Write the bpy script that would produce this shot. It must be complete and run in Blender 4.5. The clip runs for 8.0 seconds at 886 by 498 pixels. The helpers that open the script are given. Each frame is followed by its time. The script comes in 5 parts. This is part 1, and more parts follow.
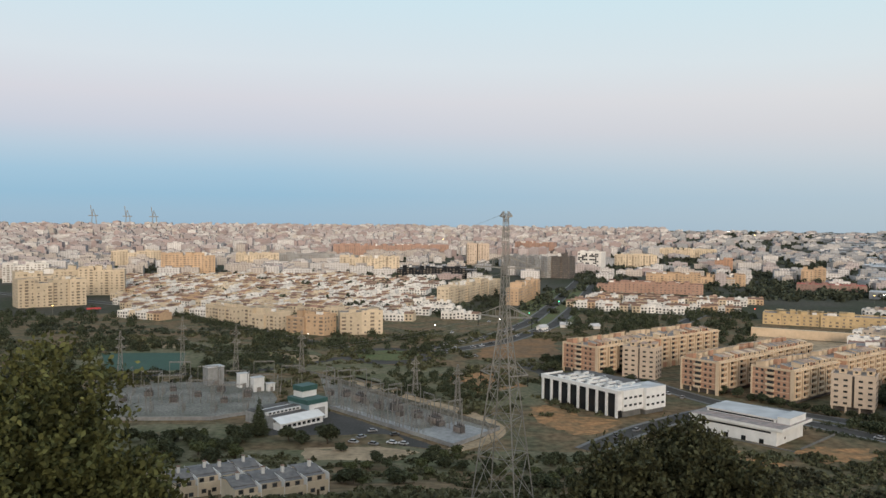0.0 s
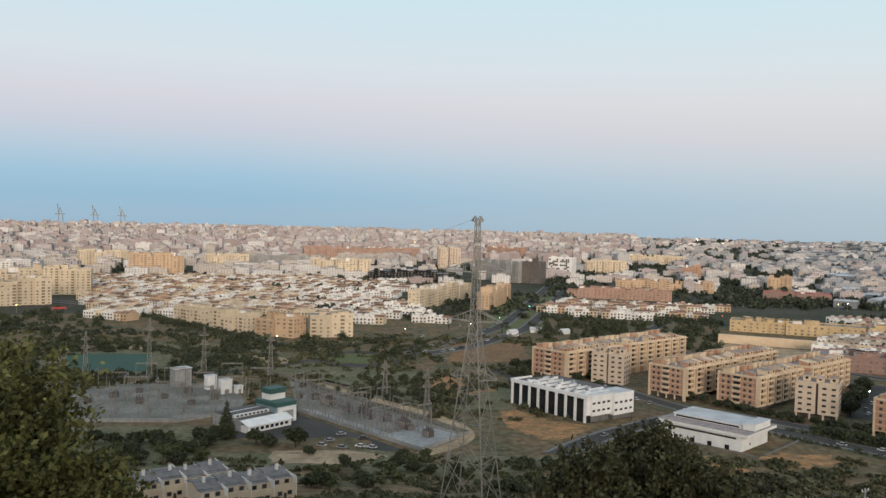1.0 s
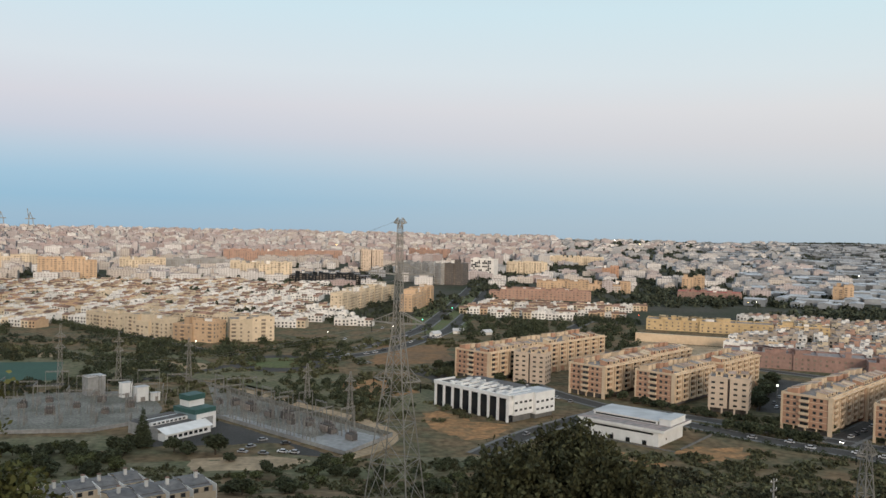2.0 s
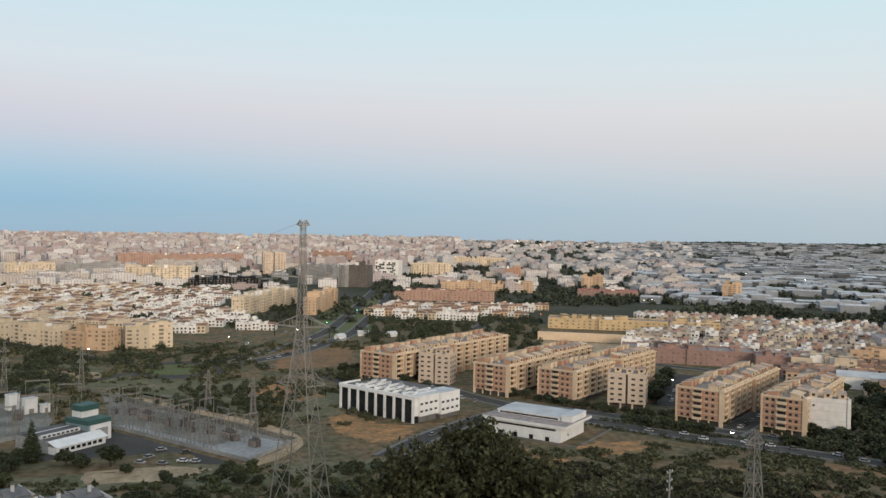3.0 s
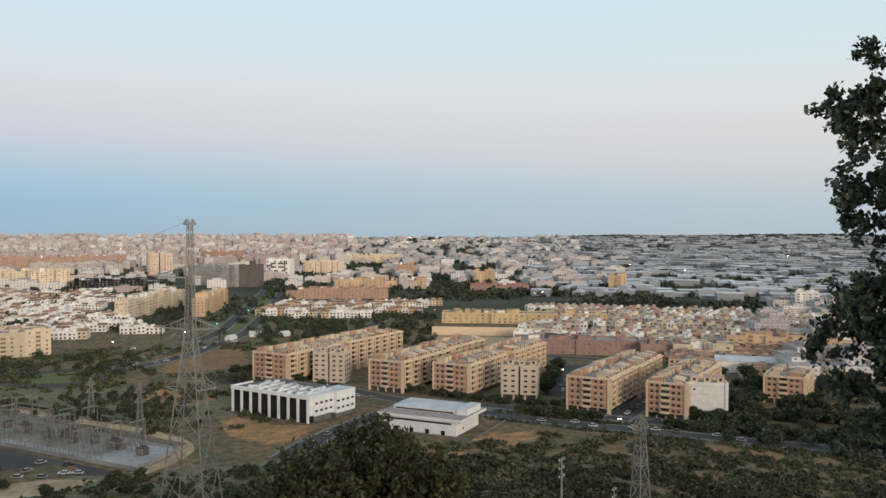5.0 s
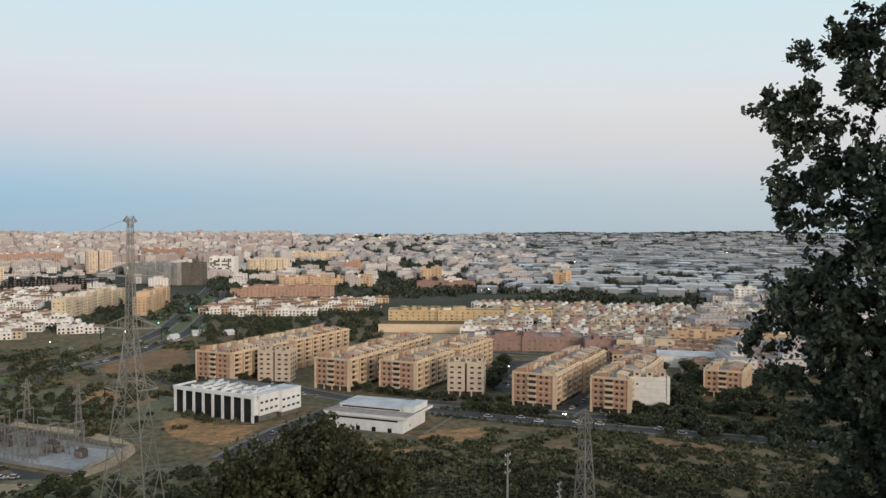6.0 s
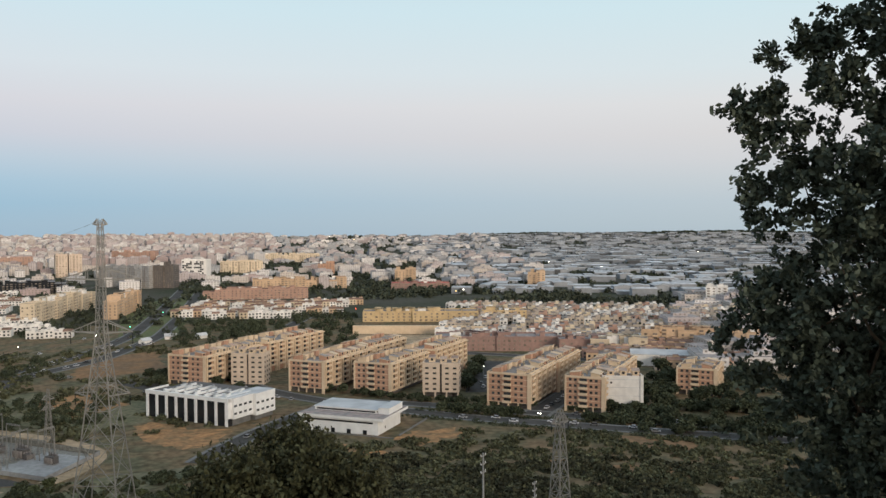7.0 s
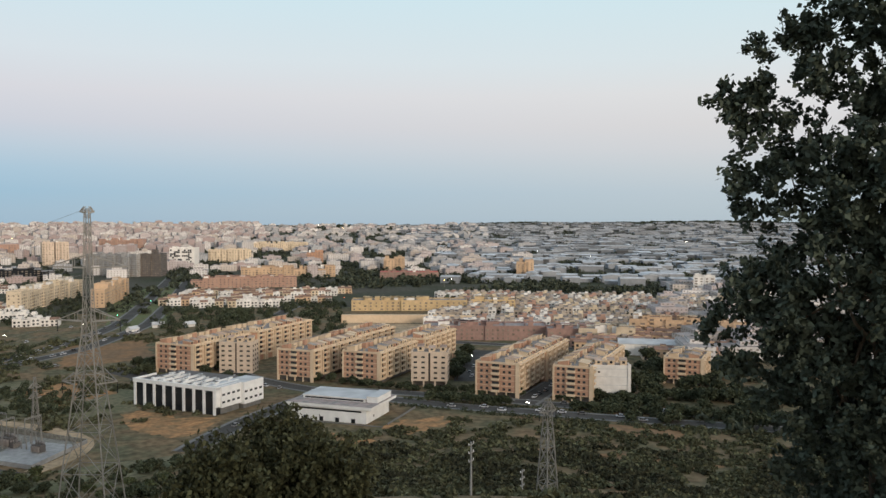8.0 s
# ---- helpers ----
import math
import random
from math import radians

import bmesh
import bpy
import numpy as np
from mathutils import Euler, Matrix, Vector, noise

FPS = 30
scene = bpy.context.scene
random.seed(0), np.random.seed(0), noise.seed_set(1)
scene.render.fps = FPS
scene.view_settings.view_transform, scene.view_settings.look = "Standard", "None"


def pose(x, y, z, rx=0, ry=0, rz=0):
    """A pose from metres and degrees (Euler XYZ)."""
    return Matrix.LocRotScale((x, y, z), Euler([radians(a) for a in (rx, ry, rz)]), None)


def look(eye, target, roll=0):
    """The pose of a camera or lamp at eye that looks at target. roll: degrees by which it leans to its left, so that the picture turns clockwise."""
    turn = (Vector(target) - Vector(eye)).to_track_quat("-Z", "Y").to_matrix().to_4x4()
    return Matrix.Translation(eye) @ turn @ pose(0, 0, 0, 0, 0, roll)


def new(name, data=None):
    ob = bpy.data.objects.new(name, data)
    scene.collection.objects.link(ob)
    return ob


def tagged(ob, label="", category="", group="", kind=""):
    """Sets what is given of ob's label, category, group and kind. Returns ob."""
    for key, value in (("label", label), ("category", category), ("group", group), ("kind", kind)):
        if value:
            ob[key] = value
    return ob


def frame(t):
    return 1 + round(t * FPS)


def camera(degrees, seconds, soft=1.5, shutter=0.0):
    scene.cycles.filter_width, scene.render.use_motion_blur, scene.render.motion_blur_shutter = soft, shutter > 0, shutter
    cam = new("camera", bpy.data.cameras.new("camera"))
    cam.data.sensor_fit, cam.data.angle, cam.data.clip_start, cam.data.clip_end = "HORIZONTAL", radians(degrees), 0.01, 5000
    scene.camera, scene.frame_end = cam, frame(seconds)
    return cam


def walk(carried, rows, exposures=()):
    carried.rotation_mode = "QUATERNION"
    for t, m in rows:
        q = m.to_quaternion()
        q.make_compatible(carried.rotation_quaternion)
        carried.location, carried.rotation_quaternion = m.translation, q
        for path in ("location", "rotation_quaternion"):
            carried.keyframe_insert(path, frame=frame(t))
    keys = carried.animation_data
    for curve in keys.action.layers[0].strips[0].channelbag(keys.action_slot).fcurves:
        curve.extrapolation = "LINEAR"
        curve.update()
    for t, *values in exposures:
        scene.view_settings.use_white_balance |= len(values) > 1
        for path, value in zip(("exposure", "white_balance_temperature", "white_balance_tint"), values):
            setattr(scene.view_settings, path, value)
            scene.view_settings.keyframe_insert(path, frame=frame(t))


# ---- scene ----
# ---- camera ----
EYE = 95.0
cam = camera(55.45, 8.0, soft=1.5, shutter=0.0)
# seconds, heading (clockwise from +y), pitch, lean to the right, drift of the holding arm in metres
ROWS = [
    (0.0, 0.00, -2.26, -0.58, 0.00),
    (0.5, 0.97, -1.87, -1.00, 0.01),
    (1.0, 1.93, -1.97, -1.44, 0.02),
    (1.5, 4.07, -2.07, -1.36, 0.03),
    (2.0, 7.18, -1.71, -1.30, 0.04),
    (2.2, 8.75, -1.68, -1.28, 0.045),
    (3.3, 14.85, -1.42, -0.90, 0.065),
    (3.5, 15.45, -1.42, -0.87, 0.07),
    (4.0, 16.91, -1.35, -0.63, 0.08),
    (4.5, 18.85, -1.45, -0.31, 0.09),
    (6.0, 24.58, -1.80, -0.22, 0.11),
    (6.5, 25.75, -1.71, -0.14, 0.12),
    (7.0, 26.34, -1.74, 0.14, 0.125),
    (7.5, 26.55, -2.04, 0.06, 0.13),
    (8.0, 27.09, -2.47, -0.11, 0.135),
]


def aim(az, el, side):
    a, e = radians(az), radians(el)
    eye = Vector((0.75 * side, -0.66 * side, EYE))
    return eye, eye + Vector((math.sin(a) * math.cos(e), math.cos(a) * math.cos(e), math.sin(e))) * 100


walk(cam, [(t, look(*aim(az, el, side), -lean)) for t, az, el, lean, side in ROWS])


# ---- sky and light ----
def srgb(r, g, b):
    return tuple(((c / 255) / 12.92 if c <= 10 else ((c / 255 + 0.055) / 1.055) ** 2.4) for c in (r, g, b)) + (1.0,)


world = bpy.data.worlds.new("dusk_sky")
scene.world = world
world.use_nodes = True
wn, wl = world.node_tree.nodes, world.node_tree.links
background = wn["Background"]
coords = wn.new("ShaderNodeTexCoord")
split = wn.new("ShaderNodeSeparateXYZ")
wl.new(coords.outputs["Generated"], split.inputs[0])
height = wn.new("ShaderNodeMapRange")
height.inputs["From Min"].default_value, height.inputs["From Max"].default_value = -0.05, 0.45
wl.new(split.outputs["Z"], height.inputs["Value"])


def sky_ramp(stops):
    ramp = wn.new("ShaderNodeValToRGB")
    els = ramp.color_ramp.elements
    while len(els) < len(stops):
        els.new(0.5)
    for e, (el, *rgb) in zip(els, stops):
        e.position, e.color = (math.sin(radians(el)) + 0.05) / 0.5, srgb(*rgb)
    wl.new(height.outputs[0], ramp.inputs[0])
    return ramp


east = sky_ramp([(-2, 150, 178, 200), (0.0, 158, 187, 207), (1.3, 153, 190, 213), (2.7, 164, 197, 218), (4.1, 183, 204, 220), (5.6, 202, 208, 220),
                 (7.6, 214, 215, 223), (10, 216, 225, 232), (14, 206, 228, 238), (30, 184, 203, 219)])
south = sky_ramp([(-2, 170, 186, 197), (0.0, 182, 196, 204), (1.4, 188, 201, 209), (2.8, 199, 207, 212), (4.2, 210, 212, 215), (5.8, 217, 216, 217),
                  (7.8, 222, 223, 224), (10, 217, 228, 232), (14, 208, 230, 237), (30, 184, 204, 220)])
turn = wn.new("ShaderNodeMapRange")
turn.inputs["From Min"].default_value, turn.inputs["From Max"].default_value = -0.2, 0.7
wl.new(split.outputs["X"], turn.inputs["Value"])
blend = wn.new("ShaderNodeMix")
blend.data_type = "RGBA"
wl.new(turn.outputs[0], blend.inputs["Factor"])
wl.new(east.outputs[0], blend.inputs["A"])
wl.new(south.outputs[0], blend.inputs["B"])
# the western sky behind the viewpoint still holds the sunset
west = sky_ramp([(-2, 190, 160, 135), (1, 250, 214, 172), (6, 250, 224, 192), (14, 236, 224, 208), (30, 204, 212, 220)])
behind = wn.new("ShaderNodeMapRange")
behind.interpolation_type = "SMOOTHSTEP"
behind.inputs["From Min"].default_value, behind.inputs["From Max"].default_value = 0.1, -0.8
wl.new(split.outputs["Y"], behind.inputs["Value"])
whole = wn.new("ShaderNodeMix")
whole.data_type = "RGBA"
wl.new(behind.outputs[0], whole.inputs["Factor"])
wl.new(blend.outputs["Result"], whole.inputs["A"])
wl.new(west.outputs[0], whole.inputs["B"])
wl.new(whole.outputs["Result"], background.inputs["Color"])
background.inputs["Strength"].default_value = 1.0

# the afterglow in the west, behind the camera's right shoulder
glow = bpy.data.lights.new("afterglow", "SUN")
glow.energy, glow.angle, glow.color = 2.8, radians(24), (1.0, 0.85, 0.69)
new("afterglow", glow).matrix_world = look((500 * math.sin(radians(171)), 500 * math.cos(radians(171)), 95), (0, 0, 0))

# ---- materials ----
MATS = {}


def material(name, colour, rough=0.8, vary=0.12, scale=0.6, bump=0.0, metal=0.0, second=None, coarse=0.05, island=False, spread=0.0, gloss=0.3):
    """A surface with grain at two scales; second: a colour of stains or patches; spread: how much single pieces differ."""
    m = bpy.data.materials.new(name)
    m.use_nodes = True
    n, l = m.node_tree.nodes, m.node_tree.links
    b = n["Principled BSDF"]
    b.inputs["Roughness"].default_value, b.inputs["Metallic"].default_value = rough, metal
    b.inputs["Specular IOR Level"].default_value = gloss
    pos = n.new("ShaderNodeNewGeometry")
    fine, broad = n.new("ShaderNodeTexNoise"), n.new("ShaderNodeTexNoise")
    for tex, s in ((fine, scale), (broad, coarse)):
        tex.inputs["Scale"].default_value, tex.inputs["Detail"].default_value = s, 4
        l.new(pos.outputs["Position"], tex.inputs["Vector"])
    base = n.new("ShaderNodeMix")
    base.data_type = "RGBA"
    base.inputs["A"].default_value = (*colour, 1)
    base.inputs["B"].default_value = (*(second or [c * (1 - vary) for c in colour]), 1)
    edge = n.new("ShaderNodeMapRange")
    edge.inputs["From Min"].default_value, edge.inputs["From Max"].default_value = 0.38, 0.62
    l.new(broad.outputs["Fac"], edge.inputs["Value"])
    l.new(edge.outputs[0], base.inputs["Factor"])
    hsv = n.new("ShaderNodeHueSaturation")
    amount = n.new("ShaderNodeMapRange")
    amount.inputs["From Min"].default_value, amount.inputs["From Max"].default_value = 0.25, 0.75
    amount.inputs["To Min"].default_value, amount.inputs["To Max"].default_value = 1 - vary * 1.5, 1 + vary * 1.5
    l.new(fine.outputs["Fac"], amount.inputs["Value"])
    value = amount.outputs[0]
    if spread:
        rnd = n.new("ShaderNodeMapRange")
        rnd.inputs["To Min"].default_value, rnd.inputs["To Max"].default_value = 1 - spread, 1 + spread
        if island:
            l.new(pos.outputs["Random Per Island"], rnd.inputs["Value"])
        else:
            info = n.new("ShaderNodeObjectInfo")
            l.new(info.outputs["Random"], rnd.inputs["Value"])
        mul = n.new("ShaderNodeMath")
        mul.operation = "MULTIPLY"
        l.new(value, mul.inputs[0])
        l.new(rnd.outputs[0], mul.inputs[1])
        value = mul.outputs[0]
    l.new(value, hsv.inputs["Value"])
    l.new(base.outputs["Result"], hsv.inputs["Color"])
    l.new(hsv.outputs[0], b.inputs["Base Color"])
    if bump:
        bp = n.new("ShaderNodeBump")
        bp.inputs["Strength"].default_value, bp.inputs["Distance"].default_value = 0.6, bump
        l.new(fine.outputs["Fac"], bp.inputs["Height"])
        l.new(bp.outputs[0], b.inputs["Normal"])
    MATS[name] = m
    return m


def facade(name, colour, glass=(0.22, 0.195, 0.18), storey=3.0, bay=4.2, spread=0.2):
    """Far house fronts: rows of windows by storey and bay, in metres along the wall."""
    m = material(name, colour, 0.85, 0.1, 0.3, spread=spread, island=True)
    n, l = m.node_tree.nodes, m.node_tree.links
    uv = n.new("ShaderNodeUVMap")
    sp = n.new("ShaderNodeSeparateXYZ")
    l.new(uv.outputs[0], sp.inputs[0])

    def op(kind, a, b):
        o = n.new("ShaderNodeMath")
        o.operation = kind
        for k, v in enumerate((a, b)):
            if hasattr(v, "links"):
                l.new(v, o.inputs[k])
            else:
                o.inputs[k].default_value = v
        return o.outputs[0]
    masks = []
    for axis, size, lo, hi in (("X", bay, 0.3, 0.68), ("Y", storey, 0.3, 0.75)):
        f = op("FRACT", op("DIVIDE", sp.outputs[axis], size), 0.0)
        masks.append(op("MULTIPLY", op("GREATER_THAN", f, lo), op("LESS_THAN", f, hi)))
    window = op("MULTIPLY", masks[0], masks[1])
    mix = n.new("ShaderNodeMix")
    mix.data_type = "RGBA"
    old = n["Principled BSDF"].inputs["Base Color"].links[0].from_socket
    l.new(old, mix.inputs["A"])
    mix.inputs["B"].default_value = (*glass, 1)
    l.new(window, mix.inputs["Factor"])
    l.new(mix.outputs["Result"], n["Principled BSDF"].inputs["Base Color"])
    return m


def lamp_glow(name, colour, strength):
    m = bpy.data.materials.new(name)
    m.use_nodes = True
    b = m.node_tree.nodes["Principled BSDF"]
    b.inputs["Base Color"].default_value = (*colour, 1)
    b.inputs["Emission Color"].default_value, b.inputs["Emission Strength"].default_value = (*colour, 1), strength
    return m


scrub = material("dry_scrub_ground", (0.105, 0.1, 0.06), 0.95, 0.35, 0.25, 0.3, second=(0.175, 0.122, 0.072), coarse=0.045, gloss=0.1)
town_ground = material("town_ground", (0.075, 0.07, 0.055), 0.9, 0.25, 0.2, second=(0.045, 0.052, 0.03), coarse=0.012, gloss=0.1)
asphalt = material("asphalt", (0.07, 0.067, 0.063), 0.95, 0.15, 1.0, second=(0.09, 0.085, 0.08), gloss=0.06)
kerb_stone = material("grey_kerb", (0.17, 0.17, 0.165), 0.9, 0.15, 0.5)
far_glass = material("small_windows", (0.2, 0.165, 0.135), 0.3, 0.2, 0.4, spread=0.3, island=True)
concrete = material("pale_concrete", (0.33, 0.33, 0.32), 0.85, 0.15, 0.5, second=(0.25, 0.25, 0.25))
gravel = material("grey_gravel", (0.25, 0.24, 0.215), 0.95, 0.3, 0.8, second=(0.15, 0.148, 0.125), gloss=0.1)
soil = material("orange_soil", (0.38, 0.2, 0.088), 0.95, 0.3, 0.4, 0.2, second=(0.19, 0.125, 0.062), coarse=0.11)
red_earth = material("reddish_field", (0.25, 0.145, 0.075), 0.95, 0.2, 0.3, 0.1, second=(0.19, 0.125, 0.075), coarse=0.06, gloss=0.1)
dry_grass = material("dry_grass", (0.165, 0.15, 0.095), 0.95, 0.3, 0.35, 0.15, second=(0.12, 0.122, 0.07), coarse=0.05, gloss=0.1)
sand = material("pale_dry_earth", (0.42, 0.31, 0.2), 0.95, 0.2, 0.4, 0.1, second=(0.28, 0.21, 0.13), coarse=0.08)
grass = material("green_grass", (0.095, 0.12, 0.045), 0.95, 0.25, 0.5, 0.1, second=(0.11, 0.11, 0.045))
pitch_green = material("green_court", (0.035, 0.085, 0.06), 0.8, 0.12, 0.4)
white = material("white_render", (0.79, 0.79, 0.78), 0.75, 0.06, 0.35, second=(0.7, 0.7, 0.69))
roof_white = material("pale_roof_membrane", (0.55, 0.56, 0.57), 0.8, 0.12, 0.3, second=(0.42, 0.43, 0.44), coarse=0.15)
dark_glass = material("dark_glass", (0.02, 0.022, 0.026), 0.12, 0.1, 0.3, gloss=0.5)
pane_glass = material("window_glass", (0.045, 0.05, 0.055), 0.15, 0.2, 0.4, spread=0.5, gloss=0.5)
brick = material("orange_brick", (0.47, 0.28, 0.19), 0.85, 0.1, 0.5, second=(0.42, 0.245, 0.165), coarse=0.1)
pink_brick = material("salmon_brick", (0.42, 0.27, 0.21), 0.85, 0.1, 0.5, second=(0.36, 0.23, 0.18), coarse=0.1)
cream = material("cream_render", (0.66, 0.52, 0.37), 0.85, 0.08, 0.4, second=(0.6, 0.46, 0.32), coarse=0.1)
grey_render = material("warm_grey_render", (0.58, 0.47, 0.37), 0.85, 0.08, 0.4, second=(0.53, 0.43, 0.34), coarse=0.1)
roof_grey = material("flat_roof_grey", (0.3, 0.27, 0.245), 0.9, 0.2, 0.4, second=(0.22, 0.2, 0.19), coarse=0.15)
tile = material("terracotta_tiles", (0.3, 0.185, 0.135), 0.9, 0.2, 0.5, second=(0.19, 0.12, 0.09), spread=0.3)
steel = material("galvanised_steel", (0.25, 0.24, 0.22), 0.6, 0.15, 0.8, metal=0.15)
roof_terrace = material("grey_roof_terrace", (0.27, 0.25, 0.24), 0.9, 0.2, 0.4, second=(0.33, 0.27, 0.25), coarse=0.2)
alu = material("brown_aluminium", (0.17, 0.14, 0.115), 0.5, 0.1, 0.5)
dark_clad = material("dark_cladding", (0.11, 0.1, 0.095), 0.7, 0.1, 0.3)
attic_roof = material("pale_terracotta_roof", (0.36, 0.25, 0.19), 0.9, 0.15, 0.5, second=(0.42, 0.33, 0.27), coarse=0.2, spread=0.25)
slate = material("dark_grey_roof_tiles", (0.15, 0.145, 0.145), 0.9, 0.2, 0.6, second=(0.2, 0.185, 0.175), coarse=0.2)
# red-brown brick, its colour also darkened for a front in shade
dark_red = material("shaded_red_brick", (0.31, 0.2, 0.17), 0.85, 0.12, 0.4, second=(0.27, 0.18, 0.155))
# duller beige that tones down the terraces behind the flats
dull_render = material("dull_beige_render", (0.42, 0.36, 0.3), 0.85, 0.12, 0.4, second=(0.36, 0.31, 0.26), spread=0.2)
red_awning = material("red_awning", (0.5, 0.06, 0.05), 0.7, 0.1, 1.0)
teal = material("teal_cladding", (0.05, 0.115, 0.105), 0.6, 0.1, 0.4)
blue_panel = material("blue_grey_panel", (0.22, 0.3, 0.33), 0.6, 0.08, 0.4)
bark = material("bark", (0.09, 0.07, 0.05), 0.95, 0.3, 6.0, 0.02)
# dark and olive foliage lightened here in place of haze
leaf_dark = material("dark_foliage", (0.068, 0.08, 0.048), 0.75, 0.3, 1.5, spread=0.45, island=True, gloss=0.1)
leaf_olive = material("olive_foliage", (0.095, 0.11, 0.054), 0.75, 0.3, 1.5, spread=0.45, island=True, gloss=0.1)
leaf_light = material("light_olive_leaves", (0.085, 0.09, 0.034), 0.7, 0.35, 3.0, spread=0.5, island=True, gloss=0.1)
leaf_slope = material("olive_brown_leaves", (0.08, 0.082, 0.042), 0.7, 0.35, 3.0, spread=0.5, island=True, gloss=0.1)
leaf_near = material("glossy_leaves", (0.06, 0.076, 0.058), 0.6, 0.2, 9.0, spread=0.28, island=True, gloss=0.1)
leaf_maquis = material("dark_maquis_foliage", (0.062, 0.062, 0.038), 0.85, 0.35, 0.6, spread=0.5, island=True, gloss=0.1)
# haze over the groves is put into this paler green
leaf_wood = material("woodland_foliage", (0.066, 0.077, 0.054), 0.85, 0.35, 0.2, spread=0.4, island=True, gloss=0.1)
shrub_leaf = material("scrub_foliage", (0.105, 0.108, 0.062), 0.85, 0.35, 0.6, spread=0.5, island=True, gloss=0.1)
lamp_white = lamp_glow("white_lamp", (1.0, 0.93, 0.8), 14)
lamp_amber = lamp_glow("amber_lamp", (1.0, 0.7, 0.2), 10)
lamp_red = lamp_glow("red_lamp", (1.0, 0.12, 0.05), 5)
lamp_green = lamp_glow("green_lamp", (0.15, 1.0, 0.6), 4)
# wall colours greyed and cooled to carry the distance haze
HAZED_FRONTS = [facade("front_cream", (0.5, 0.45, 0.41)), facade("front_brick", (0.39, 0.31, 0.3)), facade("front_white", (0.6, 0.58, 0.57)),
          facade("front_pink", (0.45, 0.4, 0.4)), facade("front_grey", (0.36, 0.375, 0.395))]
shed_wall = material("shed_wall", (0.22, 0.235, 0.255), 0.7, 0.1, 0.2, spread=0.7, island=True)
shed_roof = material("shed_roof", (0.47, 0.485, 0.505), 0.7, 0.15, 0.15, spread=0.85, island=True, second=(0.33, 0.345, 0.36), gloss=0.15)
roof_far = material("far_flat_roofs", (0.33, 0.295, 0.28), 0.9, 0.15, 0.15, spread=0.35, island=True)
house_white = material("whitewash", (0.76, 0.735, 0.7), 0.85, 0.08, 0.4, spread=0.14)
house_cream = material("cream_wash", (0.6, 0.5, 0.37), 0.85, 0.08, 0.4, spread=0.14)
house_yellow = material("yellow_wash", (0.55, 0.41, 0.235), 0.85, 0.1, 0.4, spread=0.1)
house_ochre = material("ochre_wash", (0.54, 0.385, 0.255), 0.85, 0.08, 0.4, spread=0.14)
car_paint = material("car_paint", (0.35, 0.35, 0.36), 0.3, 0.05, 0.5, spread=0.9)
tyre = material("tyre_rubber", (0.02, 0.02, 0.02), 0.9, 0.1, 3.0)


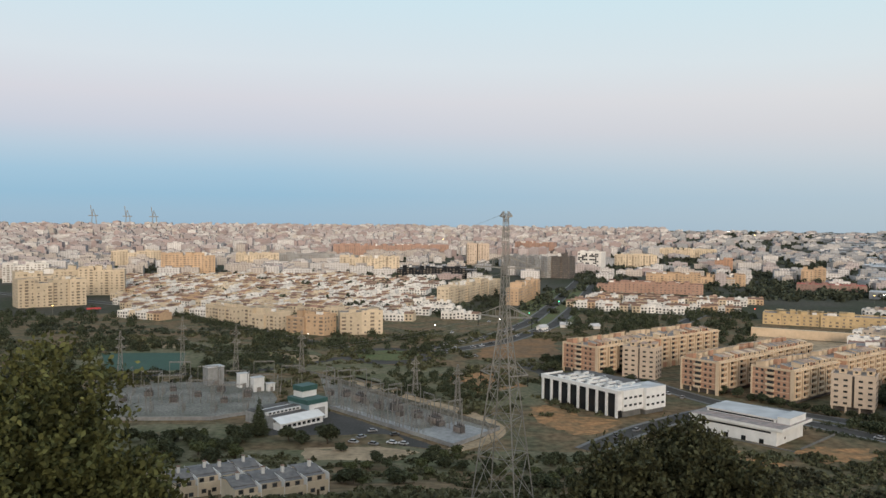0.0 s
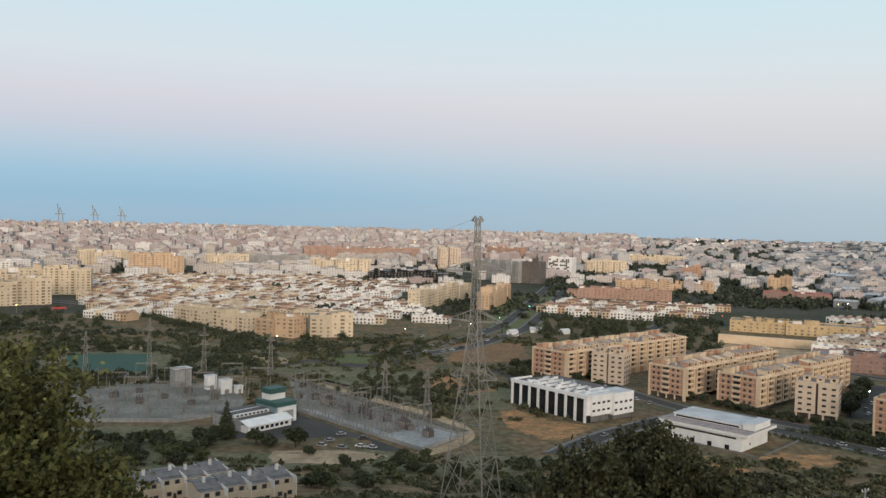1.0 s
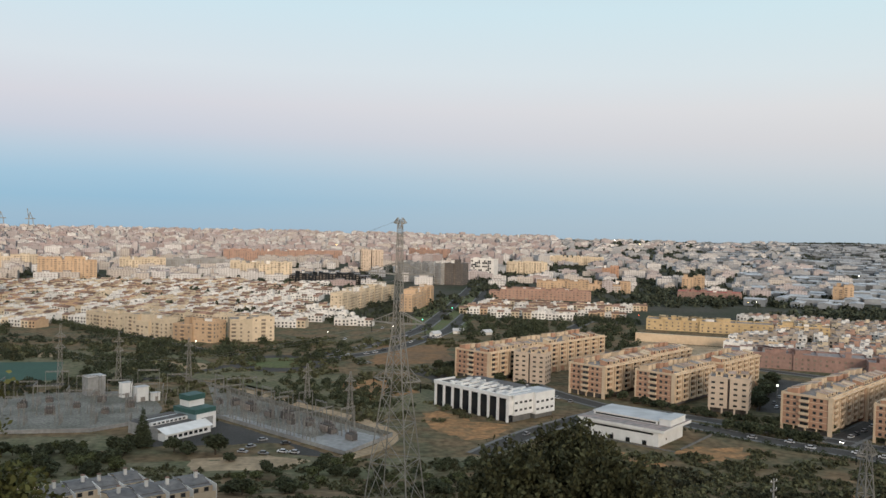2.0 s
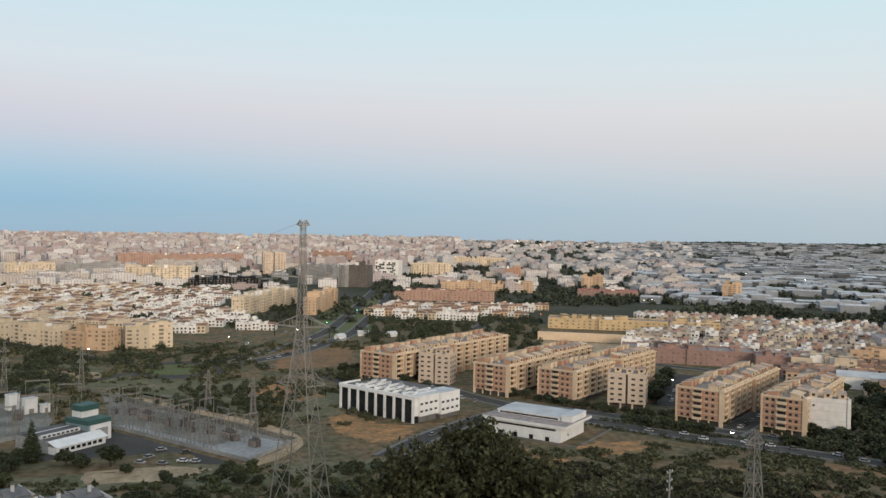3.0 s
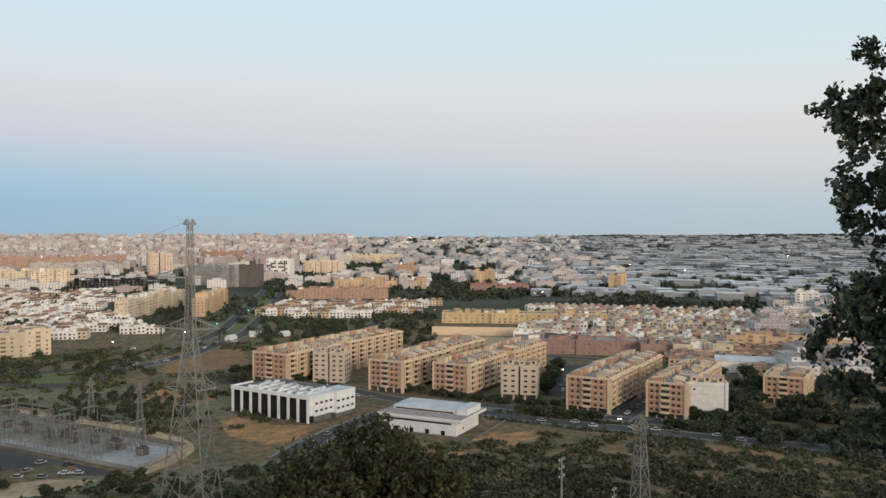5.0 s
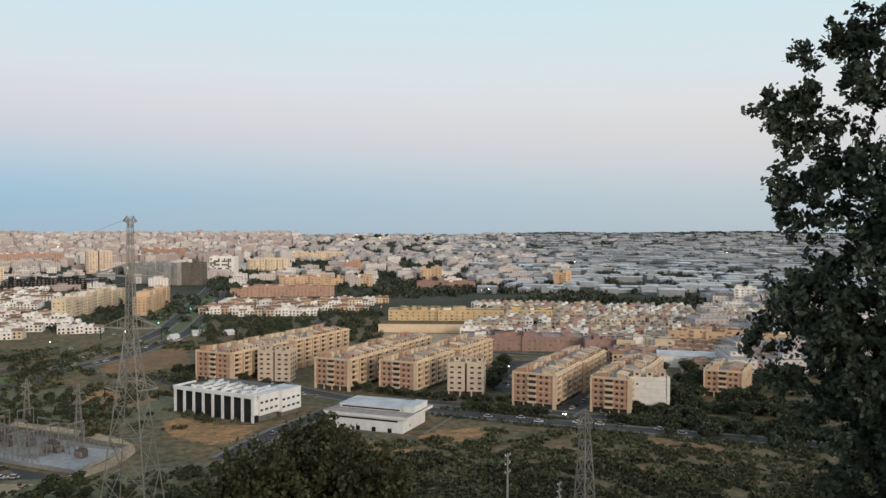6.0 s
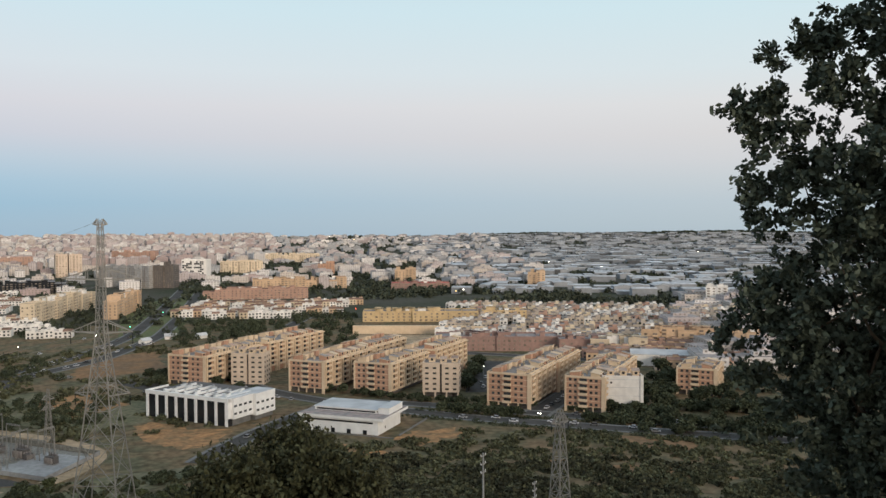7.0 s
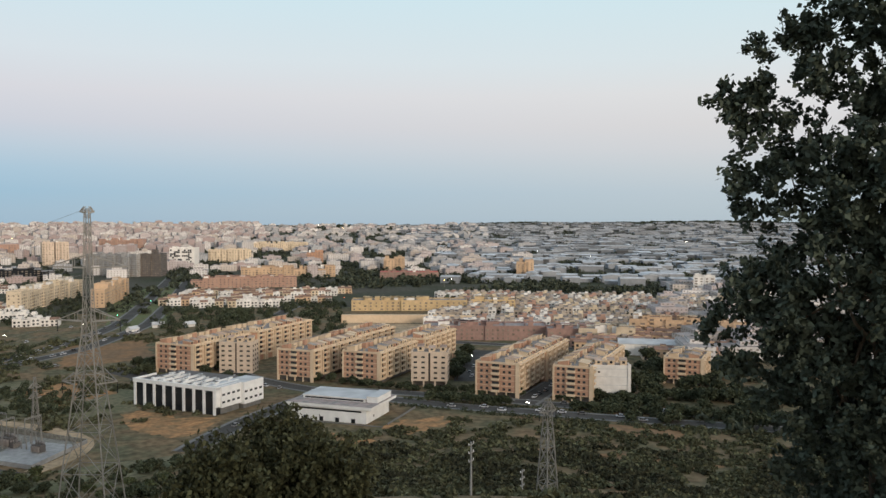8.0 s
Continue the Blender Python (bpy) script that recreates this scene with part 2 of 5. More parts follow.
# ---- building blocks of the code ----
class Mesh:
    """Collects faces with a material each and, for walls, lengths in metres as UV."""

    def __init__(self):
        self.v, self.f, self.m, self.uv, self.mats = [], [], [], [], []

    def slot(self, mat):
        if mat not in self.mats:
            self.mats.append(mat)
        return self.mats.index(mat)

    def face(self, pts, mat, uv=None):
        i = len(self.v)
        self.v.extend(pts)
        self.f.append(tuple(range(i, i + len(pts))))
        self.m.append(self.slot(mat))
        self.uv.extend(uv or [(0.0, 0.0)] * len(pts))

    def box(self, x0, x1, y0, y1, z0, z1, mat, top=None, at=None, bottom=True):
        """An upright box; at: (x, y, turn in radians) carries it to its place."""
        ring = [(x0, y0), (x1, y0), (x1, y1), (x0, y1)]
        if at:
            c, s = math.cos(at[2]), math.sin(at[2])
            ring = [(at[0] + x * c - y * s, at[1] + x * s + y * c) for x, y in ring]
        for k in range(4):
            a, b = ring[k], ring[(k + 1) % 4]
            w = math.hypot(b[0] - a[0], b[1] - a[1])
            self.face([(*a, z0), (*b, z0), (*b, z1), (*a, z1)], mat, [(0, 0), (w, 0), (w, z1 - z0), (0, z1 - z0)])
        self.face([(*p, z1) for p in ring], top or mat)
        if bottom:
            self.face([(*p, z0) for p in reversed(ring)], mat)

    def gable(self, x0, x1, y0, y1, z0, rise, mat, wall, over=0.4):
        """A pitched roof with its ridge along x, with thickness at the eaves."""
        ym = (y0 + y1) / 2
        a0, a1, b0, b1 = x0 - over, x1 + over, y0 - over, y1 + over
        t = 0.25
        for yy, sgn in ((b0, 1), (b1, -1)):
            q = [(a0, yy, z0), (a1, yy, z0), (a1, ym, z0 + rise), (a0, ym, z0 + rise)]
            q = q if sgn == 1 else q[::-1]
            self.face([(x, y, z + t) for x, y, z in q], mat)
            self.face([(x, y, z) for x, y, z in reversed(q)], mat)
            self.face([(a0, yy, z0), (a1, yy, z0), (a1, yy, z0 + t), (a0, yy, z0 + t)], mat)
            for xx in (a0, a1):
                self.face([(xx, yy, z0), (xx, ym, z0 + rise), (xx, ym, z0 + rise + t), (xx, yy, z0 + t)], mat)
        for xx in (x0, x1):
            self.face([(xx, y0, z0), (xx, y1, z0), (xx, ym, z0 + rise * 0.95)], wall)

    def beam(self, a, b, r, mat):
        """A square bar from a to b."""
        a, b = Vector(a), Vector(b)
        d = (b - a).normalized()
        s = d.cross(Vector((0, 0, 1)) if abs(d.z) < 0.95 else Vector((1, 0, 0))).normalized() * r
        t = d.cross(s).normalized() * r
        c = [s + t, t - s, -s - t, s - t]
        for k in range(4):
            p, q = c[k], c[(k + 1) % 4]
            self.face([tuple(a + p), tuple(a + q), tuple(b + q), tuple(b + p)], mat)
        self.face([tuple(b + k) for k in c], mat)
        self.face([tuple(a + k) for k in reversed(c)], mat)

    def tube(self, a, b, r0, r1, mat, n=7):
        a, b = Vector(a), Vector(b)
        d = (b - a).normalized()
        s = d.cross(Vector((0.3, 0.2, 1)) if abs(d.z) < 0.9 else Vector((1, 0, 0))).normalized()
        t = d.cross(s)
        ring = [(s * math.cos(6.2832 * k / n) + t * math.sin(6.2832 * k / n)) for k in range(n)]
        for k in range(n):
            p, q = ring[k], ring[(k + 1) % n]
            self.face([tuple(a + p * r0), tuple(b + p * r1), tuple(b + q * r1), tuple(a + q * r0)], mat)
        self.face([tuple(b + p * r1) for p in ring], mat)

    def data(self, name):
        me = bpy.data.meshes.new(name)
        me.from_pydata(self.v, [], self.f)
        for m in self.mats:
            me.materials.append(m)
        me.polygons.foreach_set("material_index", self.m)
        layer = me.uv_layers.new(name="UVMap")
        layer.data.foreach_set("uv", np.array(self.uv, dtype=np.float32).ravel())
        me.update()
        return me


def part(name, mesh, parent, label="", at=None):
    """One mesh object under a thing or a part; mesh: a Mesh or shared mesh data."""
    ob = new(name, mesh.data(name) if isinstance(mesh, Mesh) else mesh)
    ob.parent = parent
    if at is not None:
        ob.matrix_basis = at
    if label:
        ob["label"] = label
    return ob


def smooth(a, b, x):
    k = min(1, max(0, (x - a) / (b - a)))
    return k * k * (3 - 2 * k)


PROFILE = ([0, 3, 30, 100, 150, 200, 250, 300, 340, 2500, 3600, 4700], [93.3, 92.6, 80, 57, 44, 27, 10, 2, 0, 0, 12, 24])


def ground_z(x, y):
    d = math.hypot(x, y)
    front = float(np.interp(d, *PROFILE))
    back = 93.3 + 0.03 * min(d, 600)
    if d < 1:
        return 93.3
    w = smooth(-0.35, 0.2, (x * 0.45 + y * 0.89) / d)
    z = front * w + back * (1 - w)
    if 20 < d < 420 and w > 0.9:
        z += 0.8 * noise.noise(Vector((x * 0.03, y * 0.03, 0))) * smooth(420, 300, d)
    if d > 2500 and x > 0.45 * y:
        z += 26 * smooth(3000, 4700, d) * smooth(0.42, 0.7, x / max(1, y)) * (0.8 + 0.4 * noise.noise(Vector((x * 0.002, y * 0.002, 5))))
    return z


def polar(az, d):
    return d * math.sin(radians(az)), d * math.cos(radians(az))


def thing(name, x, y, turn=0.0, label="", category="", group="", z=None):
    ob = new(name)
    ob.empty_display_size = 0.5
    ob.matrix_basis = pose(x, y, ground_z(x, y) if z is None else z, 0, 0, turn)
    return tagged(ob, label, category, group)


# ---- ground ----
rings = [0.01, 3, 6, 10, 15, 20, 25, 30, 40, 50, 60, 75, 90, 105, 120, 135, 150, 165, 180, 195, 210, 225, 240, 255, 270, 285, 300, 320, 340, 370, 400, 440,
         500, 600, 700, 850, 1000, 1300, 1600, 2000, 2500, 2750, 3000, 3300, 3600, 3900, 4200, 4500, 4700, 4800]
SEG = 240
gv = [(r * math.sin(2 * math.pi * k / SEG), r * math.cos(2 * math.pi * k / SEG)) for r in rings for k in range(SEG)]
gv = [(x, y, ground_z(x, y)) for x, y in gv]
gf, gm = [], []
for i in range(len(rings) - 1):
    for k in range(SEG):
        a, b = i * SEG + k, i * SEG + (k + 1) % SEG
        gf.append((a, b, b + SEG, a + SEG))
        gm.append(1 if rings[i] >= 850 else 0)
gme = bpy.data.meshes.new("ground")
gme.from_pydata(gv, [], gf)
gme.materials.append(scrub)
gme.materials.append(town_ground)
gme.polygons.foreach_set("material_index", gm)
gme.flip_normals()
gme.update()
tagged(new("ground", gme), "dry scrubby hillside running down to the flat town", "ground", kind="structure")


def sheet(name, pts, mat, label, lift=0.05, ragged=0.0, category="ground"):
    """A patch of ground cover that follows the land; ragged: how far its outline wanders."""
    c = Vector((sum(p[0] for p in pts) / len(pts), sum(p[1] for p in pts) / len(pts)))
    outline = []
    for k in range(len(pts)):
        a, b = Vector(pts[k]), Vector(pts[(k + 1) % len(pts)])
        steps = max(1, int((b - a).length / 3))
        for s in range(steps):
            p = a.lerp(b, s / steps)
            off = ragged * (noise.noise(Vector((p.x * 0.05, p.y * 0.05, 3))) + 0.7 * noise.noise(Vector((p.x * 0.21, p.y * 0.21, 7))))
            outline.append(p + (p - c).normalized() * off)
    m = Mesh()
    for k in range(len(outline)):
        a, b = outline[k], outline[(k + 1) % len(outline)]
        rows = 8
        for s in range(rows):
            q = [c.lerp(a, s / rows), c.lerp(b, s / rows), c.lerp(b, (s + 1) / rows), c.lerp(a, (s + 1) / rows)]
            m.face([(p.x, p.y, ground_z(p.x, p.y) + lift) for p in (q if s else q[1:])], mat)
    me = m.data(name)
    bm = bmesh.new()
    bm.from_mesh(me)
    bmesh.ops.remove_doubles(bm, verts=bm.verts, dist=0.01)
    bmesh.ops.recalc_face_normals(bm, faces=bm.faces)
    if sum(f.normal.z for f in bm.faces) < 0:
        bmesh.ops.reverse_faces(bm, faces=bm.faces)
    bm.to_mesh(me)
    bm.free()
    return tagged(new(name, me), label, category, kind="structure")


def strip(name, pts, width, mat, label, lift=0.1, kerb=None):
    """A road along a line of points, with raised kerbs."""
    line = []
    for a, b in zip(pts, pts[1:]):
        a, b = Vector(a), Vector(b)
        steps = max(2, int((b - a).length / 12))
        line += [a.lerp(b, s / steps) for s in range(steps)]
    line.append(Vector(pts[-1]))
    for _ in range(4):
        line = [line[0]] + [(line[k - 1] + line[k] * 2 + line[k + 1]) / 4 for k in range(1, len(line) - 1)] + [line[-1]]
    side = []
    for k in range(len(line)):
        d = (line[min(k + 1, len(line) - 1)] - line[max(k - 1, 0)]).normalized()
        side.append(Vector((-d.y, d.x)))
    lanes = [(-width / 2, width / 2, lift, mat)]
    if kerb:
        lanes += [(-width / 2 - 1.8, -width / 2, lift + 0.14, kerb), (width / 2, width / 2 + 1.8, lift + 0.14, kerb)]
    m = Mesh()
    for w0, w1, h, mm in lanes:
        for k in range(len(line) - 1):
            q = [line[k] + side[k] * w0, line[k + 1] + side[k + 1] * w0, line[k + 1] + side[k + 1] * w1, line[k] + side[k] * w1]
            z = [ground_z(p.x, p.y) + h for p in q]
            m.face([(q[j].x, q[j].y, z[j]) for j in (3, 2, 1, 0)][::-1], mm)
            for j, jj in ((0, 1), (3, 2)):
                m.face([(q[j].x, q[j].y, z[j] - 0.4), (q[jj].x, q[jj].y, z[jj] - 0.4), (q[jj].x, q[jj].y, z[jj]), (q[j].x, q[j].y, z[j])], mm)
    return tagged(new(name, m.data(name)), label, "road", kind="structure")


# ---- roads and open ground ----
sheet("pavement", [(-71, 489), (25, 371), (5, 343), (-55, 411)], gravel, "grey gravel yard of the substation", 0.06, 0, "yard")
sheet("pavement", [(-185, 470), (-98, 475), (-80, 410), (-106, 386), (-165, 384)], gravel, "grey gravel switchyard behind a wall", 0.06, 2, "yard")
sheet("pavement", [(-75, 352), (-40, 352), (3, 338), (-57, 408), (-80, 405)], asphalt, "dark asphalt apron beside the control building", 0.05, 1, "yard")
sheet("pavement", [(24, 369), (5, 345), (-14, 364), (6, 386)], concrete, "pale concrete apron at the yard's end", 0.1, 3, "yard")
sheet("ground", [(34, 650), (89, 654), (78, 566), (24, 560)], red_earth, "bare orange-brown field", 0.05, 8)
sheet("ground", [(52, 420), (80, 391), (74, 372), (58, 366), (48, 384), (44, 406)], soil, "orange earth bank below the offices", 0.08, 7)
sheet("ground", [(-56, 339), (-33, 349), (-9, 333), (-17, 320), (-50, 320)], sand, "pale dry earth beside the substation", 0.09, 4)
sheet("ground", [(-110, 301), (-77, 311), (-68, 297), (-82, 283), (-98, 273), (-105, 284)], sand, "dry earth clearing among bushes", 0.1, 5)
sheet("ground", [(-239, 600), (-180, 588), (-190, 604), (-236, 640)], sand, "dry brown clearing among trees", 0.06, 8)
sheet("ground", [(-120, 560), (-80, 540), (-72, 552), (-110, 580)], sand, "dry brown clearing beside the lane", 0.06, 6)
sheet("ground", [(-260, 520), (-190, 620), (-110, 610), (-60, 540), (0, 520), (70, 470), (52, 425), (24, 412), (-62, 505), (-200, 492)], dry_grass, "dry grassy field beyond the substation", 0.03, 8)
sheet("ground", [(-150, 372), (-100, 378), (-78, 350), (-20, 345), (8, 330), (60, 338), (52, 312), (-20, 296), (-120, 296)], dry_grass, "dry grass below the substation", 0.03, 8)
sheet("ground", [(186, 283), (203, 276), (196, 254), (180, 258)], red_earth, "dry brown clearing in the scrub", 0.1, 6)
sheet("ground", [(170, 220), (192, 205), (183, 192), (160, 205)], red_earth, "dry brown clearing in the scrub", 0.1, 6)
sheet("ground", [(205, 262), (240, 250), (232, 228), (200, 240)], red_earth, "reddish bare earth among bushes", 0.1, 7)
sheet("ground", [(232, 302), (262, 282), (250, 264), (222, 284)], red_earth, "reddish bare earth among bushes", 0.1, 7)
sheet("ground", [(98, 352), (122, 345), (132, 318), (112, 312)], soil, "brown earth beside the low building", 0.07, 7)
sheet("ground", [(158, 352), (176, 346), (172, 328), (150, 324), (146, 338)], soil, "brown earth mound beside the low building", 0.06, 10)
sheet("ground", [(110, 720), (160, 930), (235, 1200), (205, 1230), (90, 960), (66, 720)], grass, "grassy bank between the roads", 0.05, 8)
sheet("pavement", [(-230, 566), (-174, 570), (-158, 507), (-198, 496)], pitch_green, "green sports court", 0.08, 0, "court")
sheet("pavement", [(248, 680), (335, 636), (315, 590), (232, 615)], sand, "sandy school yard behind a wall", 0.05, 2, "yard")
sheet("pavement", [(220, 416), (238, 410), (296, 496), (276, 514)], asphalt, "dark car park between two blocks of flats", 0.06, 1, "yard")
sheet("pavement", [(45, 540), (75, 548), (110, 470), (90, 455), (66, 490)], asphalt, "grey asphalt car park", 0.06, 2, "yard")
strip("road", [(-560, 1000), (-300, 850), (-171, 705), (-106, 630), (-62, 590)], 11, asphalt, "grey asphalt avenue lined with trees", 0.1, kerb_stone)
strip("road", [(-14, 598), (39, 663), (78, 752), (125, 930), (215, 1310)], 10, asphalt, "grey asphalt dual road, one side", 0.1, kerb_stone)
strip("road", [(-6, 580), (44, 628), (100, 740), (150, 925), (240, 1300)], 10, asphalt, "grey asphalt dual road, other side", 0.1, kerb_stone)
strip("road", [(-68, 556), (-92, 520), (-120, 500), (-190, 486), (-260, 480)], 7, asphalt, "grey lane past the substation", 0.1)
sheet("pavement", [(-36 + 33 * math.cos(k * 0.3142), 567 + 33 * math.sin(k * 0.3142)) for k in range(20)], asphalt, "asphalt ring of the roundabout", 0.14, 0, "road")
sheet("ground", [(-36 + 22 * math.cos(k * 0.3142), 567 + 21 * math.sin(k * 0.3142)) for k in range(20)], grass, "dry grassy island of the roundabout", 0.32, 1)
strip("pavement", [(-70, 496), (-20, 441), (17, 400), (32, 374), (24, 354), (5, 338)], 7, sand, "pale dirt track outside the substation wall", 0.14)
strip("pavement", [(-52, 415), (6, 349)], 5, concrete, "pale concrete strip inside the yard's wall", 0.12)
sheet("ground", [(-3, 500), (30, 508), (48, 470), (20, 448)], soil, "reddish bare earth beyond the substation", 0.05, 7)
strip("road", [(60, 340), (90, 378), (125, 405), (142, 427), (165, 400), (188, 365), (225, 330), (262, 292), (300, 258), (360, 200)], 9, asphalt, "grey asphalt road below the flats", 0.1, kerb_stone)
strip("road", [(142, 432), (172, 412), (211, 372), (245, 335), (285, 297), (330, 255), (390, 200)], 8, asphalt, "grey asphalt service road with trees", 0.12, kerb_stone)
strip("road", [(225, 352), (250, 372), (345, 447)], 12, asphalt, "street between two blocks of flats", 0.1, kerb_stone)
strip("road", [(142, 430), (120, 470), (110, 545), (150, 640), (240, 800), (330, 960)], 9, asphalt, "grey asphalt street beside the flats", 0.1, kerb_stone)
strip("road", [(150, 640), (235, 600), (330, 500), (380, 440)], 8, asphalt, "grey street behind the flats", 0.1, kerb_stone)


# ---- shared pieces ----
def window_data(w, h, frame=alu):
    m = Mesh()
    t = 0.12
    m.box(-w / 2, w / 2, -0.06, 0.03, 0, t, frame)
    m.box(-w / 2, w / 2, -0.06, 0.03, h - t, h, frame)
    m.box(-w / 2, -w / 2 + t, -0.06, 0.03, t, h - t, frame)
    m.box(w / 2 - t, w / 2, -0.06, 0.03, t, h - t, frame)
    g = Mesh()
    g.box(-w / 2 + t, w / 2 - t, -0.03, -0.01, t, h - t, pane_glass)
    return m.data("window"), g.data("pane")


WIN = window_data(1.5, 1.35)
WIN_SMALL = window_data(1.0, 1.0)
WIN_DARK = window_data(1.9, 1.0, dark_glass)


def balcony_data(w, depth, wall):
    """A loggia: slab, solid parapet with a rail, side cheeks and the dark glazed door behind."""
    m = Mesh()
    m.box(-w / 2, w / 2, -depth, 0, -0.2, 0, wall)
    m.box(-w / 2, w / 2, -depth, -depth + 0.15, 0, 1.05, wall)
    m.box(-w / 2, -w / 2 + 0.15, -depth + 0.15, 0, 0, 1.05, wall)
    m.box(w / 2 - 0.15, w / 2, -depth + 0.15, 0, 0, 1.05, wall)
    g = Mesh()
    g.box(-w / 2 + 0.3, w / 2 - 0.3, -0.06, 0.02, 0.05, 2.2, pane_glass)
    return m.data("balcony"), g.data("balcony_door")


BALCONY_CREAM = balcony_data(4.6, 1.7, cream)
BALCONY_BRICK = balcony_data(4.4, 1.3, cream)


def fitted(name, pair, parent, at):
    """A window or balcony with its glass as a part of its own."""
    ob = part(name, pair[0], parent, at=at)
    part("pane" if name == "window" else "balcony_door", pair[1], ob)
    return ob


def facing(x, y, z, turn):
    """A piece on a wall: its outside looks along -y turned by so many degrees."""
    return pose(x, y, z, 0, 0, turn)


U_TURN = 40.0


def attic(w, d, h, wall, roof, rng):
    """A roof room with a lean-to roof that overhangs its walls, and a window in front."""
    m = Mesh()
    lo, hi = h * 0.72, h
    m.box(0, w, 0, d, -0.2, lo, wall)
    m.face([(0, d, lo), (0, 0, lo), (0, d, hi)], wall)
    m.face([(w, 0, lo), (w, d, lo), (w, d, hi)], wall)
    m.face([(w, d, lo), (0, d, lo), (0, d, hi), (w, d, hi)], wall)
    q = [(-0.3, -0.4, lo - 0.05), (w + 0.3, -0.4, lo - 0.05), (w + 0.3, d + 0.3, hi + 0.05), (-0.3, d + 0.3, hi + 0.05)]
    m.face([(a, b, c + 0.2) for a, b, c in q], roof)
    m.face([(a, b, c) for a, b, c in q[::-1]], roof)
    for k in range(4):
        a, b = q[k], q[(k + 1) % 4]
        m.face([a, b, (b[0], b[1], b[2] + 0.2), (a[0], a[1], a[2] + 0.2)], cream)
    m.box(w * 0.3, w * 0.7, -0.05, 0, lo * 0.35, lo * 0.9, pane_glass)
    return m


def apartment_slab(x, y, length, width, label, shift=0.0, split=0.5, rise=0.0, floors=6):
    """A long block of flats in two sections on a recessed ground floor: the near end's right-hand corner at (x, y), running back along the street grid.
    shift: how far the far section stands forward of the near one; rise: how much higher it is."""
    ob = thing("apartment_building", x, y, U_TURN, label, "building", "blocks of flats below the hill", z=0)
    rng = random.Random(int(x * 7 + y))
    for s, (x0, x1, dy, dz) in enumerate(((0.0, length * split, 0.0, 0.0), (length * split, length, -shift, rise))):
        h = floors * 3.0 - 0.6 + dz
        lo = 2.7 if s == 0 else -0.5
        m = Mesh()
        m.box(x0 + (0 if s == 0 else 0.02), x1, dy, dy + width, lo, h, brick, roof_grey)
        part("wall", m, ob)
        if s == 0:
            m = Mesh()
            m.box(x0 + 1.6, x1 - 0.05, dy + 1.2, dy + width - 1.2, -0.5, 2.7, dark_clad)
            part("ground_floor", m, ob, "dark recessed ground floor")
            for k in range(5):
                m = Mesh()
                m.box(0.1, 0.7, k * (width - 0.8) / 4 + 0.1, k * (width - 0.8) / 4 + 0.7, -0.5, 2.7, cream)
                part("column", m, ob)
        m = Mesh()
        for a, b in ((dy - 0.35, dy + 0.2), (dy + width - 0.2, dy + width + 0.35)):
            m.box(x0 - 0.35, x1 + 0.35, a, b, h - 0.3, h + 0.85, cream)
        for a, b in ((x0 - 0.35, x0 + 0.2), (x1 - 0.2, x1 + 0.35)):
            m.box(a, b, dy + 0.2, dy + width - 0.2, h - 0.3, h + 0.75, cream)
        part("parapet", m, ob, "cream parapet")
        m = Mesh()
        m.box(x0 - 0.3, x1 + 0.3, dy - 2.0, dy - 0.36, h - 0.25, h + 0.12, cream)
        part("cornice", m, ob, "cream eaves slab over the balconies")
        # two ranks of roof rooms and the chimneys between them
        n = max(2, int((x1 - x0) / 5.6))
        for k in range(n):
            xx = x0 + 1.0 + k * (x1 - x0 - 2.0) / n
            for side in (0, 1):
                if rng.random() < 0.08:
                    continue
                w, d, hh = rng.uniform(3.0, 4.4), rng.uniform(4.2, 5.4), rng.uniform(2.4, 3.4)
                wall = cream if rng.random() < 0.6 else brick
                at = pose(xx, dy + 1.6 + rng.random() * 0.6, h) if side == 0 else pose(xx + w, dy + width - 1.6 - rng.random() * 0.6, h, 0, 0, 180)
                part("roof_room", attic(w, d, hh, wall, rng.choice((attic_roof, attic_roof, cream, roof_grey)), rng), ob, at=at)
            if rng.random() < 0.7:
                m = Mesh()
                zz = rng.uniform(1.0, 2.2)
                m.box(0, 1.0, 0, 0.7, -0.1, zz, cream)
                m.box(-0.1, 1.1, -0.1, 0.8, zz, zz + 0.12, kerb_stone)
                part("chimney", m, ob, at=pose(xx + rng.random() * 3, dy + width / 2 + rng.uniform(-2, 2), h))
        # street side: cream piers with balconies between them
        n = max(2, int((x1 - x0) / 8.2))
        pitch = (x1 - x0) / n
        for k in range(n):
            xc = x0 + (k + 0.5) * pitch
            for px in (xc - pitch * 0.36, xc + pitch * 0.36):
                m = Mesh()
                m.box(px - 0.45, px + 0.45, dy - 1.5, dy, lo, h + 0.6, cream)
                part("pier", m, ob, "cream rendered pier")
            for f in range(1, floors):
                fitted("balcony", BALCONY_CREAM, ob, facing(xc, dy - 0.02, f * 3.0 + dz - 0.2, 0))
        # far-side edge trim
        m = Mesh()
        m.box(x0 - 0.05, x0 + 0.9, dy + width, dy + width + 0.3, lo, h, cream)
        part("corner_pier", m, ob)
    # near end: windows, a loggia column, cream quoins and string courses
    h = floors * 3.0 - 0.6
